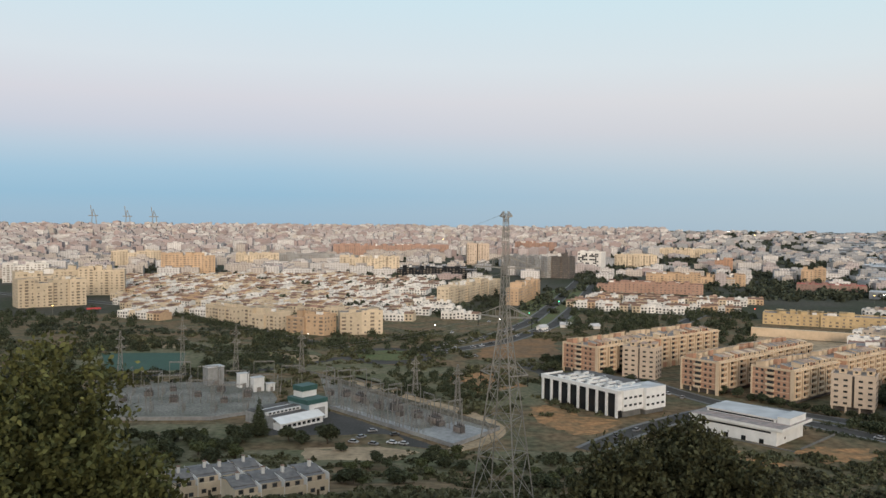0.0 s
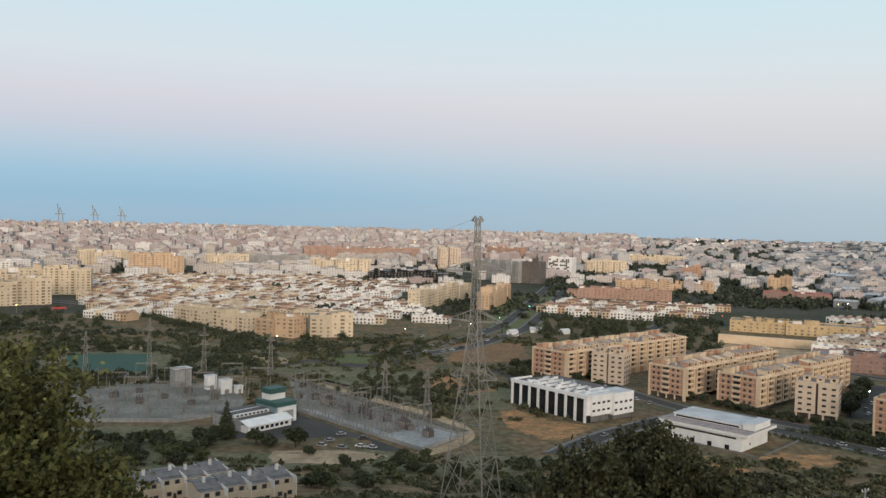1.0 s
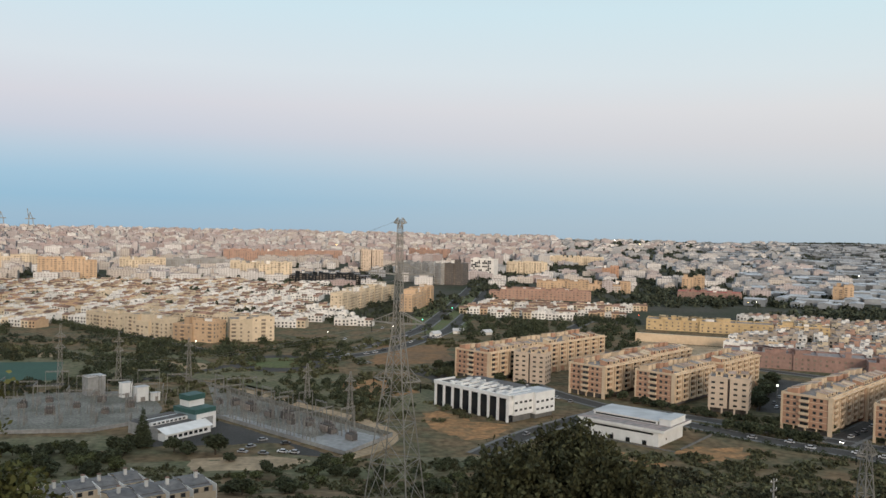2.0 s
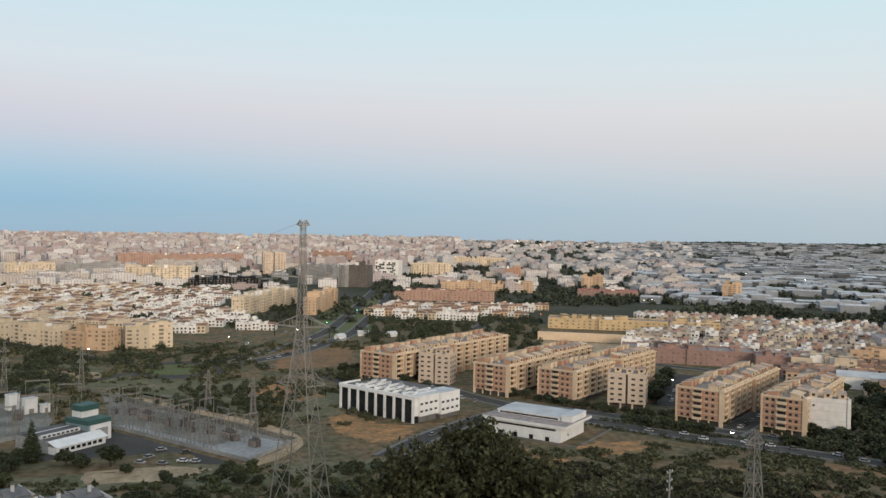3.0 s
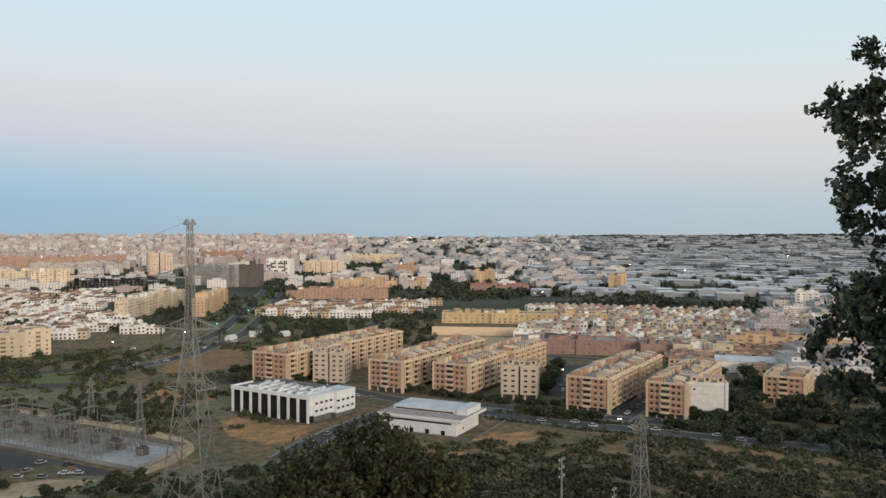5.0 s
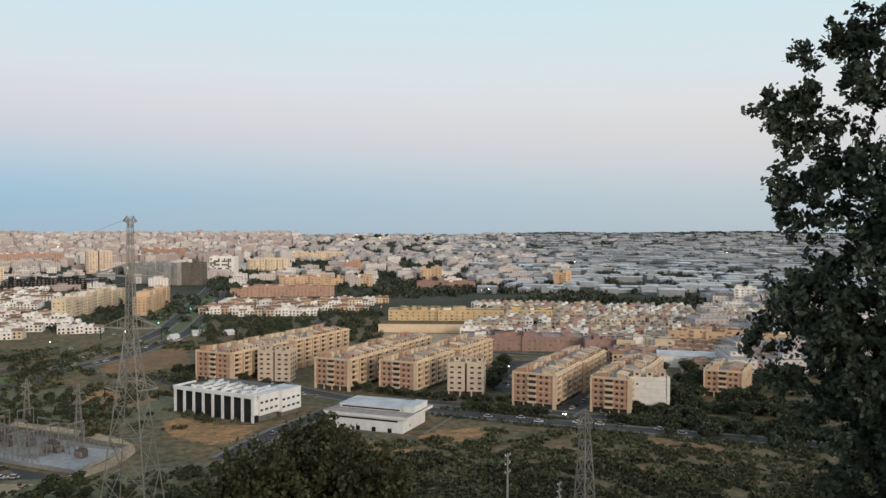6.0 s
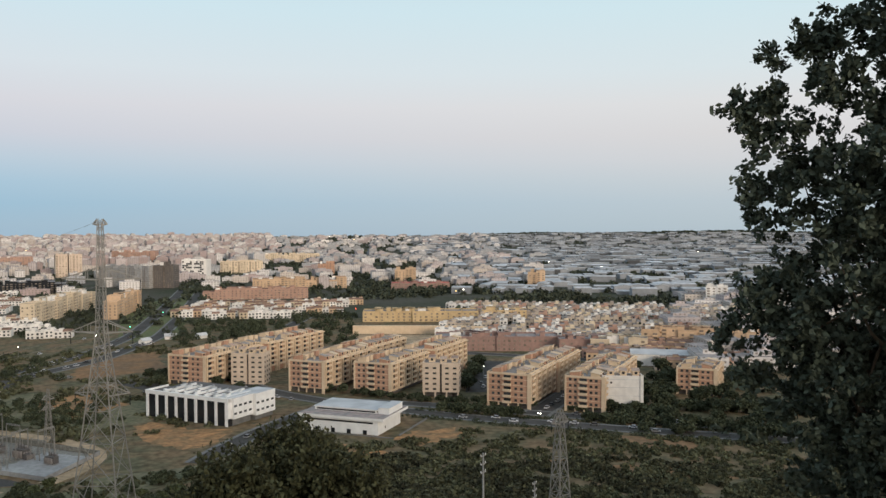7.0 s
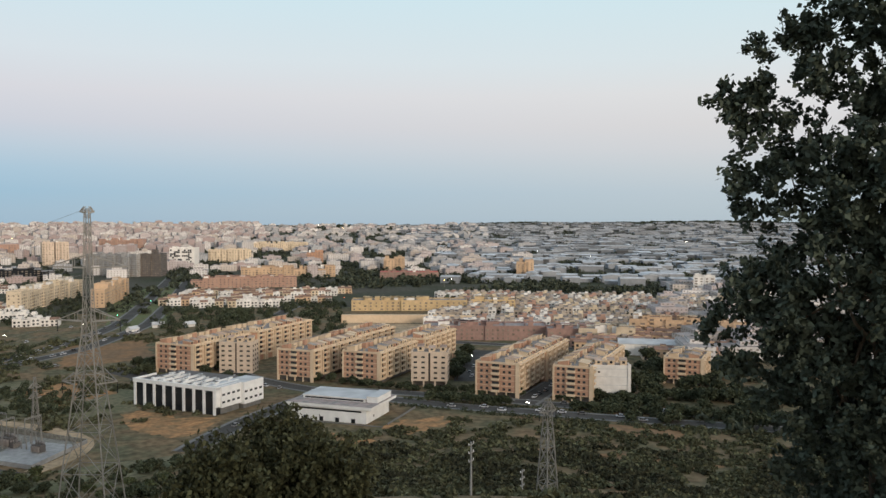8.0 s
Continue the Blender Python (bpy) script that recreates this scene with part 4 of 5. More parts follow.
for az0, az1, d0, d1, n, g in ((28, 44, 980, 1130, 330, 0.35), (20, 31, 1050, 1300, 160, 0.4), (9, 26, 1060, 2000, 900, 0.4), (12, 30, 2000, 4500, 1500, 0.45), (26, 46, 1130, 1700, 420, 0.4), (-22, -12, 1650, 1800, 120, 0.3),
                               (20, 60, 1300, 2600, 1500, 0.45), (-30, 20, 1500, 3000, 600, 0.55), (-21, 3, 800, 1500, 900, 0.42), (26, 58, 620, 980, 200, 0.5),
                               (18, 60, 2600, 4600, 2600, 0.45), (44, 60, 380, 700, 120, 0.3), (3, 9, 720, 1100, 70, 0.3)):
    woods += scatter_spots(az0, az1, d0, d1, n, 3.0, 6.5, int(d0 + az0), 1.3, g, 0.008)
woods += scatter_spots(20, 60, 4150, 4750, 1500, 6, 12, 77, 0.45, 0.4, 0.004)
scatter_stuff("town_woods", woods, leaf_wood, "dark groves and street trees among the houses", "trees", 31, 22)


def cypress(x, y, h):
    ob = thing("cypress", x, y, 0, "tall dark conical cypress tree", "tree")
    part("trunk", trunk_mesh(h * 0.3, 0.3, 0.6, 3, 3), ob)
    lob = [(0, 0, h * (0.1 + 0.8 * k / 8), (1 - k / 9.5) * h * 0.25, (1 - k / 9.5) * h * 0.25, h * 0.09) for k in range(9)]
    part("crown", leaf_cloud("crown", lob, 3000, 0.5, leaf_dark, 8), ob)


cypress(-78, 358, 17)


def near_tree(name, az, d, zc, lobes, twigs, leaves, reach, size, mat, seed, label, trunk_r=0.2):
    """A tree close to the viewpoint, its crown of single leaves on branching limbs."""
    x, y = polar(az, d)
    g = ground_z(x, y)
    ob = thing(name, x, y, 0, label, "tree")
    m = Mesh()
    rng = random.Random(seed)
    top = zc - g
    m.tube((0, 0, -0.5), (0.1, 0.05, top * 0.5), trunk_r, trunk_r * 0.8, bark, 10)
    m.tube((0.1, 0.05, top * 0.5), (0, 0, top), trunk_r * 0.8, trunk_r * 0.5, bark, 10)
    for lx, ly, lz, rx, ry, rz in lobes:
        for j in range(3 if rx > 0.3 else 0):
            z0 = top * rng.uniform(0.5, 1.0)
            e = (lx + rng.uniform(-0.8, 0.8) * rx, ly + rng.uniform(-0.8, 0.8) * ry, top + lz + rng.uniform(-0.6, 0.8) * rz)
            mid = (e[0] * 0.5, e[1] * 0.5, z0 + (e[2] - z0) * 0.35)
            m.tube((0.05, 0.02, z0), mid, trunk_r * 0.2, trunk_r * 0.1, bark, 6)
            m.tube(mid, e, trunk_r * 0.1, trunk_r * 0.02, bark, 5)
    part("trunk", m, ob)
    lob = [(a, b, c + top, e, f, h) for a, b, c, e, f, h in lobes]
    part("crown", twig_cloud("crown", lob, twigs, leaves, reach, size, mat, seed), ob)
    return ob


def across(az, right, away):
    """A shift so far to the right and away, as seen from the viewpoint."""
    a = radians(az)
    return right * math.cos(a) + away * math.sin(a), -right * math.sin(a) + away * math.cos(a)


def right_tree():
    az, d = 55.75, 9.0
    lobes = []
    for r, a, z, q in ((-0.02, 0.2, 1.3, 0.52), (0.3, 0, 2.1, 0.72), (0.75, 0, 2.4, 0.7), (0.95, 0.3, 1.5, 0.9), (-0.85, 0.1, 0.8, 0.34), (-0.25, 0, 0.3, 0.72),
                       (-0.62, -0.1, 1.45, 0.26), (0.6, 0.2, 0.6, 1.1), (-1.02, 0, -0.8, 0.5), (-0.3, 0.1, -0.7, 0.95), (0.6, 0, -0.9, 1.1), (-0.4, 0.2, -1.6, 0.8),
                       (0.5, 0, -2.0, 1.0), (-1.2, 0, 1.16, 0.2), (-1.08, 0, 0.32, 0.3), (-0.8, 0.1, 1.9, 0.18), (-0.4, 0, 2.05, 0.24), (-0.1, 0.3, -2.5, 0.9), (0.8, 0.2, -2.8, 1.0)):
        dx, dy = across(az, r, a)
        lobes.append((dx, dy, z, q, q, q * 0.9))
    # sprigs that stand out from the crown
    for r, z in [(-1.4, 1.87), (-1.21, 1.72), (-1.0, 1.99), (-0.92, 1.84), (-0.76, 2.11), (-0.69, 1.9), (-1.7, 1.28), (-1.51, 1.29), (-1.33, 1.42), (-1.23, 1.25), (-1.48, 1.03), (-1.46, 0.8), (-1.53, 0.6), (-1.58, 0.4), (-1.49, 0.17), (-1.37, 0.06), (-1.22, -0.2), (-1.49, -0.44), (-1.63, -0.68), (-1.71, -0.91), (-1.79, -1.1), (-1.51, -1.37)]:
        dx, dy = across(az, r + 0.2, 0)
        lobes.append((dx, dy, z - 0.06, 0.14, 0.14, 0.11))
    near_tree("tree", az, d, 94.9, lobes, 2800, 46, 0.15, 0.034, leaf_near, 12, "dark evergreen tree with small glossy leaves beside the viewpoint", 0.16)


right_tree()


def slope_tree(az, d, zc, r, rz, seed, mat, label, twigs=1100, leaves=36, reach=0.4, size=0.06):
    rng = random.Random(seed)
    lobes = [(0, 0, 0, r * 0.8, r * 0.8, rz * 0.8)]
    for k in range(14):
        a, b = rng.uniform(0, 6.28), rng.uniform(-0.3, 1.2)
        q = rng.uniform(0.25, 0.45)
        lobes.append((math.cos(a) * math.cos(b) * r * 0.72, math.sin(a) * math.cos(b) * r * 0.72, math.sin(b) * rz * 0.72, q * r, q * r, q * rz))
    near_tree("tree", az, d, zc, lobes, twigs, leaves, reach, size, mat, seed, label, 0.2)


slope_tree(15.2, 25, 86.0, 3.3, 2.9, 41, leaf_slope, "dark round-crowned tree on the slope below the viewpoint", 1600, 40, 0.5, 0.075)
slope_tree(-28.5, 14, 90.2, 2.6, 2.9, 42, leaf_light, "olive-green leafy tree close to the viewpoint", 1500, 40, 0.35, 0.05)


# ---- pylons ----
def lattice_tower(name, az, d, top_z, base_w, waist_w, waist_k, arms, label, r=0.13, turn=20):
    x, y = polar(az, d)
    g = ground_z(x, y)
    H = top_z - g
    ob = thing(name, x, y, turn, label, "pylon")

    def half(z):
        k = z / H
        return (base_w + (waist_w - base_w) * min(1, k / waist_k)) / 2 if k < waist_k else (waist_w * (1 - 0.55 * (k - waist_k) / (1 - waist_k))) / 2
    levels, z = [0.0], 0.0
    while z < H - 1.5:
        z = min(H - 0.3, z + max(r * 45, half(z) * 2.0))
        levels.append(z)
    for sx, sy in ((1, 1), (1, -1), (-1, 1), (-1, -1)):
        m = Mesh()
        for a, b in zip(levels, levels[1:]):
            m.beam((sx * half(a), sy * half(a), a - (0.5 if a == 0 else 0)), (sx * half(b), sy * half(b), b), r * (1.2 if a < H * 0.6 else 0.75), steel)
        part("leg", m, ob)
    for ux, uy in ((1, 0), (-1, 0), (0, 1), (0, -1)):
        m = Mesh()
        for a, b in zip(levels, levels[1:]):
            p, q = half(a), half(b)
            fa = [(ux * p - uy * p, uy * p + ux * p, a), (ux * p + uy * p, uy * p - ux * p, a)]
            fb = [(ux * q - uy * q, uy * q + ux * q, b), (ux * q + uy * q, uy * q - ux * q, b)]
            for s, e in ((fa[0], fb[1]), (fa[1], fb[0]), (fb[0], fb[1])):
                if d < 300:
                    m = Mesh()
                m.beam(s, e, r * (0.62 if a < H * 0.6 else 0.4), steel)
                if d < 300:
                    part("brace", m, ob)
        if d >= 300:
            part("bracing", m, ob)["kind"] = "stuff"
    for z, w in arms:
        for s in (-1, 1):
            m = Mesh()
            h, rise = half(z), min(2.0, H - z)
            tip = (s * w, 0, z + 0.2)
            for yy in (-h, h):
                m.beam((s * h, yy, z), tip, r * 1.25, steel)
                m.beam((s * h, yy, z + rise), tip, r * 0.9, steel)
                for k in (0.3, 0.6):
                    p = Vector((s * h, yy, z)).lerp(Vector(tip), k)
                    q = Vector((s * h, yy, z + rise)).lerp(Vector(tip), k)
                    m.beam(tuple(p), tuple(q), r * 0.5, steel)
            arm = part("cross_arm", m, ob)
            if z > H - 3:
                continue
            m = Mesh()
            m.tube((s * w, 0, z + 0.1), (s * w, 0, z - 1.8), 0.05, 0.05, dark_glass, 6)
            for k in range(5):
                m.tube((s * w, 0, z - 0.3 - k * 0.32), (s * w, 0, z - 0.4 - k * 0.32), 0.13, 0.1, dark_glass, 8)
            part("insulator", m, arm, "dark string insulator")
    return ob


lattice_tower("pylon", 4.25, 150, 95.9, 8.6, 1.5, 0.62, [(51.0, 1.2), (42.0, 6.6), (33.2, 5.2), (23.0, 4.6)], "tall lattice steel power pylon on the slope", 0.07, -28)
lattice_tower("pylon", 34.3, 190, 53.5, 3.6, 2.0, 0.6, [(20, 2.6)], "slender lattice steel pylon on the slope", 0.09, 10)
for az, d, h in ((-17.2, 504, 36), (-13.8, 515, 29), (-9.5, 509, 26), (1.1, 399, 24.5), (-1.8, 442, 21), (-21, 520, 27)):
    lattice_tower("pylon", az, d, h, 3.2, 1.6, 0.6, [(h * 0.8, 2.6), (h * 0.62, 2.6)], "pale lattice steel mast beside the substation", 0.1, 15)


def timber_pole(az, d, h, label):
    x, y = polar(az, d)
    ob = thing("utility_pole", x, y, 30, label, "pole")
    m = Mesh()
    m.tube((0, 0, -0.5), (0, 0, h), 0.22, 0.14, concrete, 8)
    part("post", m, ob)
    for z in (h - 0.5, h - 2.0, h - 3.5):
        m = Mesh()
        m.beam((-0.9, 0, z), (0.9, 0, z), 0.09, steel)
        part("cross_arm", m, ob)
        for s in (-0.8, 0.8):
            m = Mesh()
            m.tube((s, 0, z), (s, 0, z + 0.4), 0.09, 0.06, white, 6)
            part("insulator", m, ob)


timber_pole(29.1, 150, 9.8, "concrete utility pole with three cross-arms")
timber_pole(32.6, 180, 6.5, "short utility pole on the slope")


# ---- substation ----
def control_building():
    ob = thing("control_building", -70.3, 365.1, 48, "white and blue-grey substation control building with a stepped tower", "building", z=0)
    m = Mesh()
    m.box(19.6, 31, 5.6, 20, -0.5, 7.6, blue_panel, roof_grey)
    m.box(19.3, 31.3, 5.3, 20.3, 7.6, 9.6, teal)
    part("wall", m, ob, "blue-grey panelled walls")
    m = Mesh()
    m.box(20.5, 31.2, 5.1, 5.58, -0.5, 7.4, white)
    m.box(23, 29.4, 5.0, 5.09, 0.2, 5.6, concrete)
    part("garage_front", m, ob, "white front with a large grey door")
    m = Mesh()
    m.box(22, 30.5, 12.5, 19, 9.6, 12.4, white)
    m.box(21.7, 30.8, 12.2, 19.3, 12.4, 14.8, teal)
    part("tower", m, ob, "white tower with a teal top")
    m = Mesh()
    m.box(0, 24, 0, 5, -0.5, 3.0, white)
    q = [(-0.4, -0.7, 3.0), (25, -0.7, 3.0), (25, 5.1, 5.0), (-0.4, 5.1, 5.0)]
    m.face([(a, b, c + 0.2) for a, b, c in q], white)
    m.face(q[::-1], white)
    m.face([q[0], q[1], (25, -0.7, 3.2), (-0.4, -0.7, 3.2)], white)
    m.face([(-0.4, -0.7, 3.0), (-0.4, -0.7, 3.2), (-0.4, 5.1, 5.2), (-0.4, 5.1, 5.0)], white)
    m.face([(25, -0.7, 3.2), (25, -0.7, 3.0), (25, 5.1, 5.0), (25, 5.1, 5.2)], white)
    part("front_range", m, ob, "low white front range with a sloping roof")
    m = Mesh()
    m.box(0, 19.5, 5.15, 26, -0.5, 5.2, concrete, dark_clad)
    part("hall", m, ob, "low hall with dark flat roofs")
    for y0, z1 in ((10.0, 6.6), (17.0, 6.4)):
        m = Mesh()
        m.box(0.2, 19.2, y0, y0 + 1.6, 5.2, z1, white)
        for k in range(8):
            m.box(1.2 + k * 2.2, 2.6 + k * 2.2, y0 - 0.06, y0, 5.5, z1 - 0.3, pane_glass)
        m.box(0, 19.4, y0 + 1.2, y0 + 5.5, z1, z1 + 0.25, dark_clad)
        part("clerestory", m, ob, "white clerestory strip under a dark roof")
    for k in range(8):
        m = Mesh()
        m.box(1.4 + k * 2.7, 3.2 + k * 2.7, -0.06, -0.005, 1.0, 2.3, dark_glass)
        part("window", m, ob)


control_building()


def transformer_house(x, y, w, h, label, wall=white):
    ob = thing("transformer_house", x, y, 40, label, "building", "substation huts", z=0)
    m = Mesh()
    m.box(-w / 2, w / 2, -w * 0.35, w * 0.35, -0.3, h, wall)
    part("wall", m, ob)
    m = Mesh()
    m.box(-w / 2 - 0.3, w / 2 + 0.3, -w * 0.35 - 0.3, w * 0.35 + 0.3, h, h + 0.3, white, roof_white)
    part("roof", m, ob)
    m = Mesh()
    m.box(-w * 0.2, w * 0.2, -w * 0.35 - 0.06, -w * 0.35, 0, 2.4, roof_grey)
    part("door", m, ob, "grey metal door")


transformer_house(-127, 466, 9.6, 10, "tall pale concrete substation hut", concrete)
transformer_house(-109, 459, 5.5, 7.6, "white boxy substation hut")
transformer_house(-99, 449, 6.2, 7.4, "white boxy substation hut")
transformer_house(-92, 450, 4, 4, "small pale substation hut")


def portal(x, y, turn, w, h, label="grey steel switchyard gantry"):
    ob = thing("switchyard_gantry", x, y, turn, label, "gantry", "switchyard steelwork", z=0)
    for s in (-w / 2, w / 2):
        m = Mesh()
        m.beam((s, -0.4, 0), (s, 0, h), 0.08, steel)
        m.beam((s, 0.4, 0), (s, 0, h), 0.08, steel)
        part("post", m, ob)
    m = Mesh()
    m.beam((-w / 2, 0, h - 0.5), (w / 2, 0, h - 0.5), 0.1, steel)
    m.beam((-w / 2, 0, h), (w / 2, 0, h), 0.1, steel)
    for k in range(6):
        m.beam((-w / 2 + k * w / 6, 0, h - 0.5 * (k % 2)), (-w / 2 + (k + 1) * w / 6, 0, h - 0.5 * ((k + 1) % 2)), 0.06, steel)
    part("beam", m, ob)
    for k in range(3):
        m = Mesh()
        xx = -w / 3 + k * w / 3
        m.tube((xx, -1.6, 0), (xx, -1.6, 2.2), 0.3, 0.24, steel, 6)
        m.tube((xx, -1.6, 2.2), (xx, -1.6, 4.4), 0.16, 0.1, roof_grey, 6)
        part("insulator", m, ob, "pale post insulator")
    return ob


def transformer(x, y, turn, s, label="dark grey power transformer with cooling fins"):
    ob = thing("transformer", x, y, turn, label, "transformer", "switchyard equipment", z=0)
    ob.scale = (s, s, s)
    m = Mesh()
    m.box(-2.2, 2.2, -1.2, 1.2, 0.3, 3.0, dark_clad)
    m.box(-2.5, 2.5, -1.5, 1.5, 0.0, 0.3, concrete)
    part("tank", m, ob)
    for k in range(6):
        m = Mesh()
        m.box(-1.9 + k * 0.7, -1.7 + k * 0.7, -2.0, -1.25, 0.6, 2.6, roof_grey)
        part("cooling_fin", m, ob)
    for k in range(3):
        m = Mesh()
        m.tube((-1.3 + k * 1.3, 0, 3.0), (-1.3 + k * 1.3, 0, 4.6), 0.22, 0.12, dark_clad, 7)
        part("bushing", m, ob, "brown ceramic bushing")
    m = Mesh()
    m.tube((-1.8, 0.9, 3.5), (1.8, 0.9, 3.5), 0.4, 0.4, roof_grey, 9)
    m.tube((0, 0.9, 2.9), (0, 0.9, 3.5), 0.1, 0.1, roof_grey, 5)
    part("conservator", m, ob)


for k in range(11):
    p = Vector((-58, 440)).lerp(Vector((6, 366)), k / 10)
    transformer(p.x + (k % 3) * 2.0, p.y + (k % 2) * 4.0, -50 + 90 * (k % 2), 0.8 + 0.25 * (k % 3))
for k in range(8):
    transformer(-160 + k * 8.5, 420 + (k % 3) * 13, 10, 0.8 + 0.2 * (k % 2))
G_TURN = math.degrees(math.atan2(371 - 489, 25 + 71))
for r in range(4):
    for k in range(9):
        t, s = (k + 0.5) / 9, (r + 0.6) / 4.4
        a, b = Vector((-71, 489)).lerp(Vector((25, 371)), t), Vector((-55, 411)).lerp(Vector((5, 343)), t)
        p = b.lerp(a, s)
        if (p - Vector((12, 352))).length > 22:
            portal(p.x, p.y, G_TURN + (90 if r % 2 else 0), 8, 8 + 2.5 * ((k + r) % 3))
for r in range(4):
    for k in range(6):
        portal(-170 + k * 15 + r * 4, 396 + r * 20 + k * 1.5, 8 if r % 2 else 98, 11, 9 + 2.5 * ((k * 2 + r) % 3))


def site_wall(pts, h, mat, label, t=0.3):
    m = Mesh()
    for a, b in zip(pts, pts[1:]):
        d = math.hypot(b[0] - a[0], b[1] - a[1])
        m.box(0, d, -t / 2, t / 2, -0.5, h, mat, at=(a[0], a[1], math.atan2(b[1] - a[1], b[0] - a[0])))
    tagged(new("wall_yard", m.data("wall_yard")), label, "wall", kind="structure")


site_wall([(-90, 512), (-71, 490), (26, 371)], 1.9, gravel, "sandy-grey boundary wall of the substation")
site_wall([(-56, 411), (5, 342), (26, 371)], 1.8, concrete, "pale concrete boundary wall of the substation")
site_wall([(-170, 380), (-106, 384), (-82, 404)], 1.8, concrete, "pale concrete wall of the switchyard")
site_wall([(252, 684), (330, 645), (352, 628)], 7, cream, "long sand-coloured wall beside the school yard", 4.0)


# ---- houses on the slope ----
def villa_row(x, y, turn, units, label):
    ob = thing("terraced_house", x, y, turn, label, "house", "terraces below the hill")
    rng = random.Random(int(abs(x)))
    for k in range(units):
        m = Mesh()
        x0, dz = k * 7.2, 0.5 * (k % 2)
        m.box(x0, x0 + 7.1, 0, 13, -3, 4.8 + dz, house_cream, slate)
        m.box(x0, x0 + 7.1, -2.4, -0.01, -3, 2.8 + dz, house_cream, roof_far)
        m.box(x0, x0 + 7.1, -2.4, -2.2, 2.8 + dz, 3.7 + dz, house_cream)
        m.box(x0 + 7.0, x0 + 7.2, -2.6, 13.2, -3, 5.7 + dz, house_white)
        part("wall", m, ob)
        m = Mesh()
        m.gable(x0, x0 + 7.0, 2.5, 13, 4.82 + dz, 1.0, slate, cream, 0.2)
        part("roof", m, ob, "weathered grey tiled roof")
        m = Mesh()
        cx = x0 + 1.5 + rng.random() * 3
        m.box(cx, cx + 0.9, 6.2, 7.1, 4.8, 7.8 + dz, house_white)
        m.box(cx - 0.1, cx + 1.0, 6.1, 7.2, 7.8 + dz, 8.0 + dz, tile)
        part("chimney", m, ob, "pale chimney")
        for xx in (1.8, 5.0):
            fitted("window", WIN, ob, facing(x0 + xx, -0.04, 3.2 + dz, 0))
            fitted("window", WIN, ob, facing(x0 + xx, -2.44, 0.4 + dz, 0))
        m = Mesh()
        m.box(x0 + 3.1, x0 + 4.0, -2.46, -2.4, -0.6, 1.6, bark)
        part("door", m, ob)


villa_row(-60, 243, 32, 4, "cream terraced houses with grey roofs and chimneys")
villa_row(-83, 258, 32, 4, "cream terraced houses with walled terraces")


# ---- the town: named blocks ----


def flat_block(x, y, w, d, h, turn, wall, label, roof=roof_grey, name="apartment_building", storey=3.0, bay=4.5, extra=2, group="blocks in the town"):
    """A block some hundreds of metres off: stepped sections with parapets, loggias, small windows and roof housings."""
    ob = thing(name, x, y, turn, label, "building", group)
    rng = random.Random(int(abs(x) * 3 + abs(y)))
    n = max(1, round(w / 15))
    for s in range(n):
        x0, x1 = -w / 2 + s * w / n, -w / 2 + (s + 1) * w / n - 0.05
        hh = h + (rng.choice((-3, 0, 0, 1.5)) if n > 1 and h > 10 else 0)
        y0, y1 = -d / 2 + (rng.uniform(0, 2.2) if n > 1 else 0), d / 2
        m = Mesh()
        m.box(x0, x1, y0, y1, -1, hh, wall, roof)
        part("wall", m, ob)
        m = Mesh()
        for a, b in ((y0 - 0.2, y0 + 0.3), (y1 - 0.3, y1 + 0.2)):
            m.box(x0, x1, a, b, hh, hh + 1.0, wall)
        for a in (x0, x1 - 0.3):
            m.box(a, a + 0.3, y0 + 0.3, y1 - 0.3, hh, hh + 0.95, wall)
        part("parapet", m, ob)
        m = Mesh()
        floors = max(1, int(hh / storey))
        k_n = max(1, int((x1 - x0) / bay))
        loggia = rng.randrange(k_n)
        for k in range(k_n):
            u = x0 + (k + 0.5) * (x1 - x0) / k_n
            for f in range(floors):
                z = f * storey + 0.9
                if k == loggia and h > 12:
                    m.box(u - bay * 0.42, u + bay * 0.42, y0 - 1.1, y0, z - 1.0, z + 0.1, wall)
                    m.box(u - bay * 0.36, u + bay * 0.36, y0 - 0.06, y0, z + 0.1, z + 1.6, far_glass)
                elif rng.random() < 0.85:
                    hw = bay * rng.choice((0.14, 0.18, 0.26))
                    m.box(u - hw, u + hw, y0 - 0.06, y0, z, z + 1.4, far_glass)
        for xx, out in ((x0, -1), (x1, 1)):
            if (s == 0 and out < 0) or (s == n - 1 and out > 0):
                for k in range(max(1, int(d / bay))):
                    u = y0 + (k + 0.5) * (y1 - y0) / max(1, int(d / bay))
                    for f in range(floors):
                        if rng.random() < 0.8:
                            m.box(min(xx, xx + out * 0.06), max(xx, xx + out * 0.06), u - 0.7, u + 0.7, f * storey + 0.9, f * storey + 2.3, far_glass)
        part("glazing", m, ob, "small dark windows and loggias")["kind"] = "stuff"
    for k in range(extra + n):
        m = Mesh()
        a, b = rng.uniform(-0.46, 0.36) * w, rng.uniform(-0.3, 0.15) * d
        ww = min(6, w * 0.2) * rng.uniform(0.6, 1.1)
        m.box(a, a + ww, b, b + min(5, d * 0.35), h - 3, h + 2.2 + rng.random(), wall if rng.random() < 0.7 else house_white, roof)
        m.box(a - 0.2, a + ww + 0.2, b - 0.2, b + min(5, d * 0.35) + 0.2, h + 3.2, h + 3.4, wall)
        part("stair_housing", m, ob)
    return ob


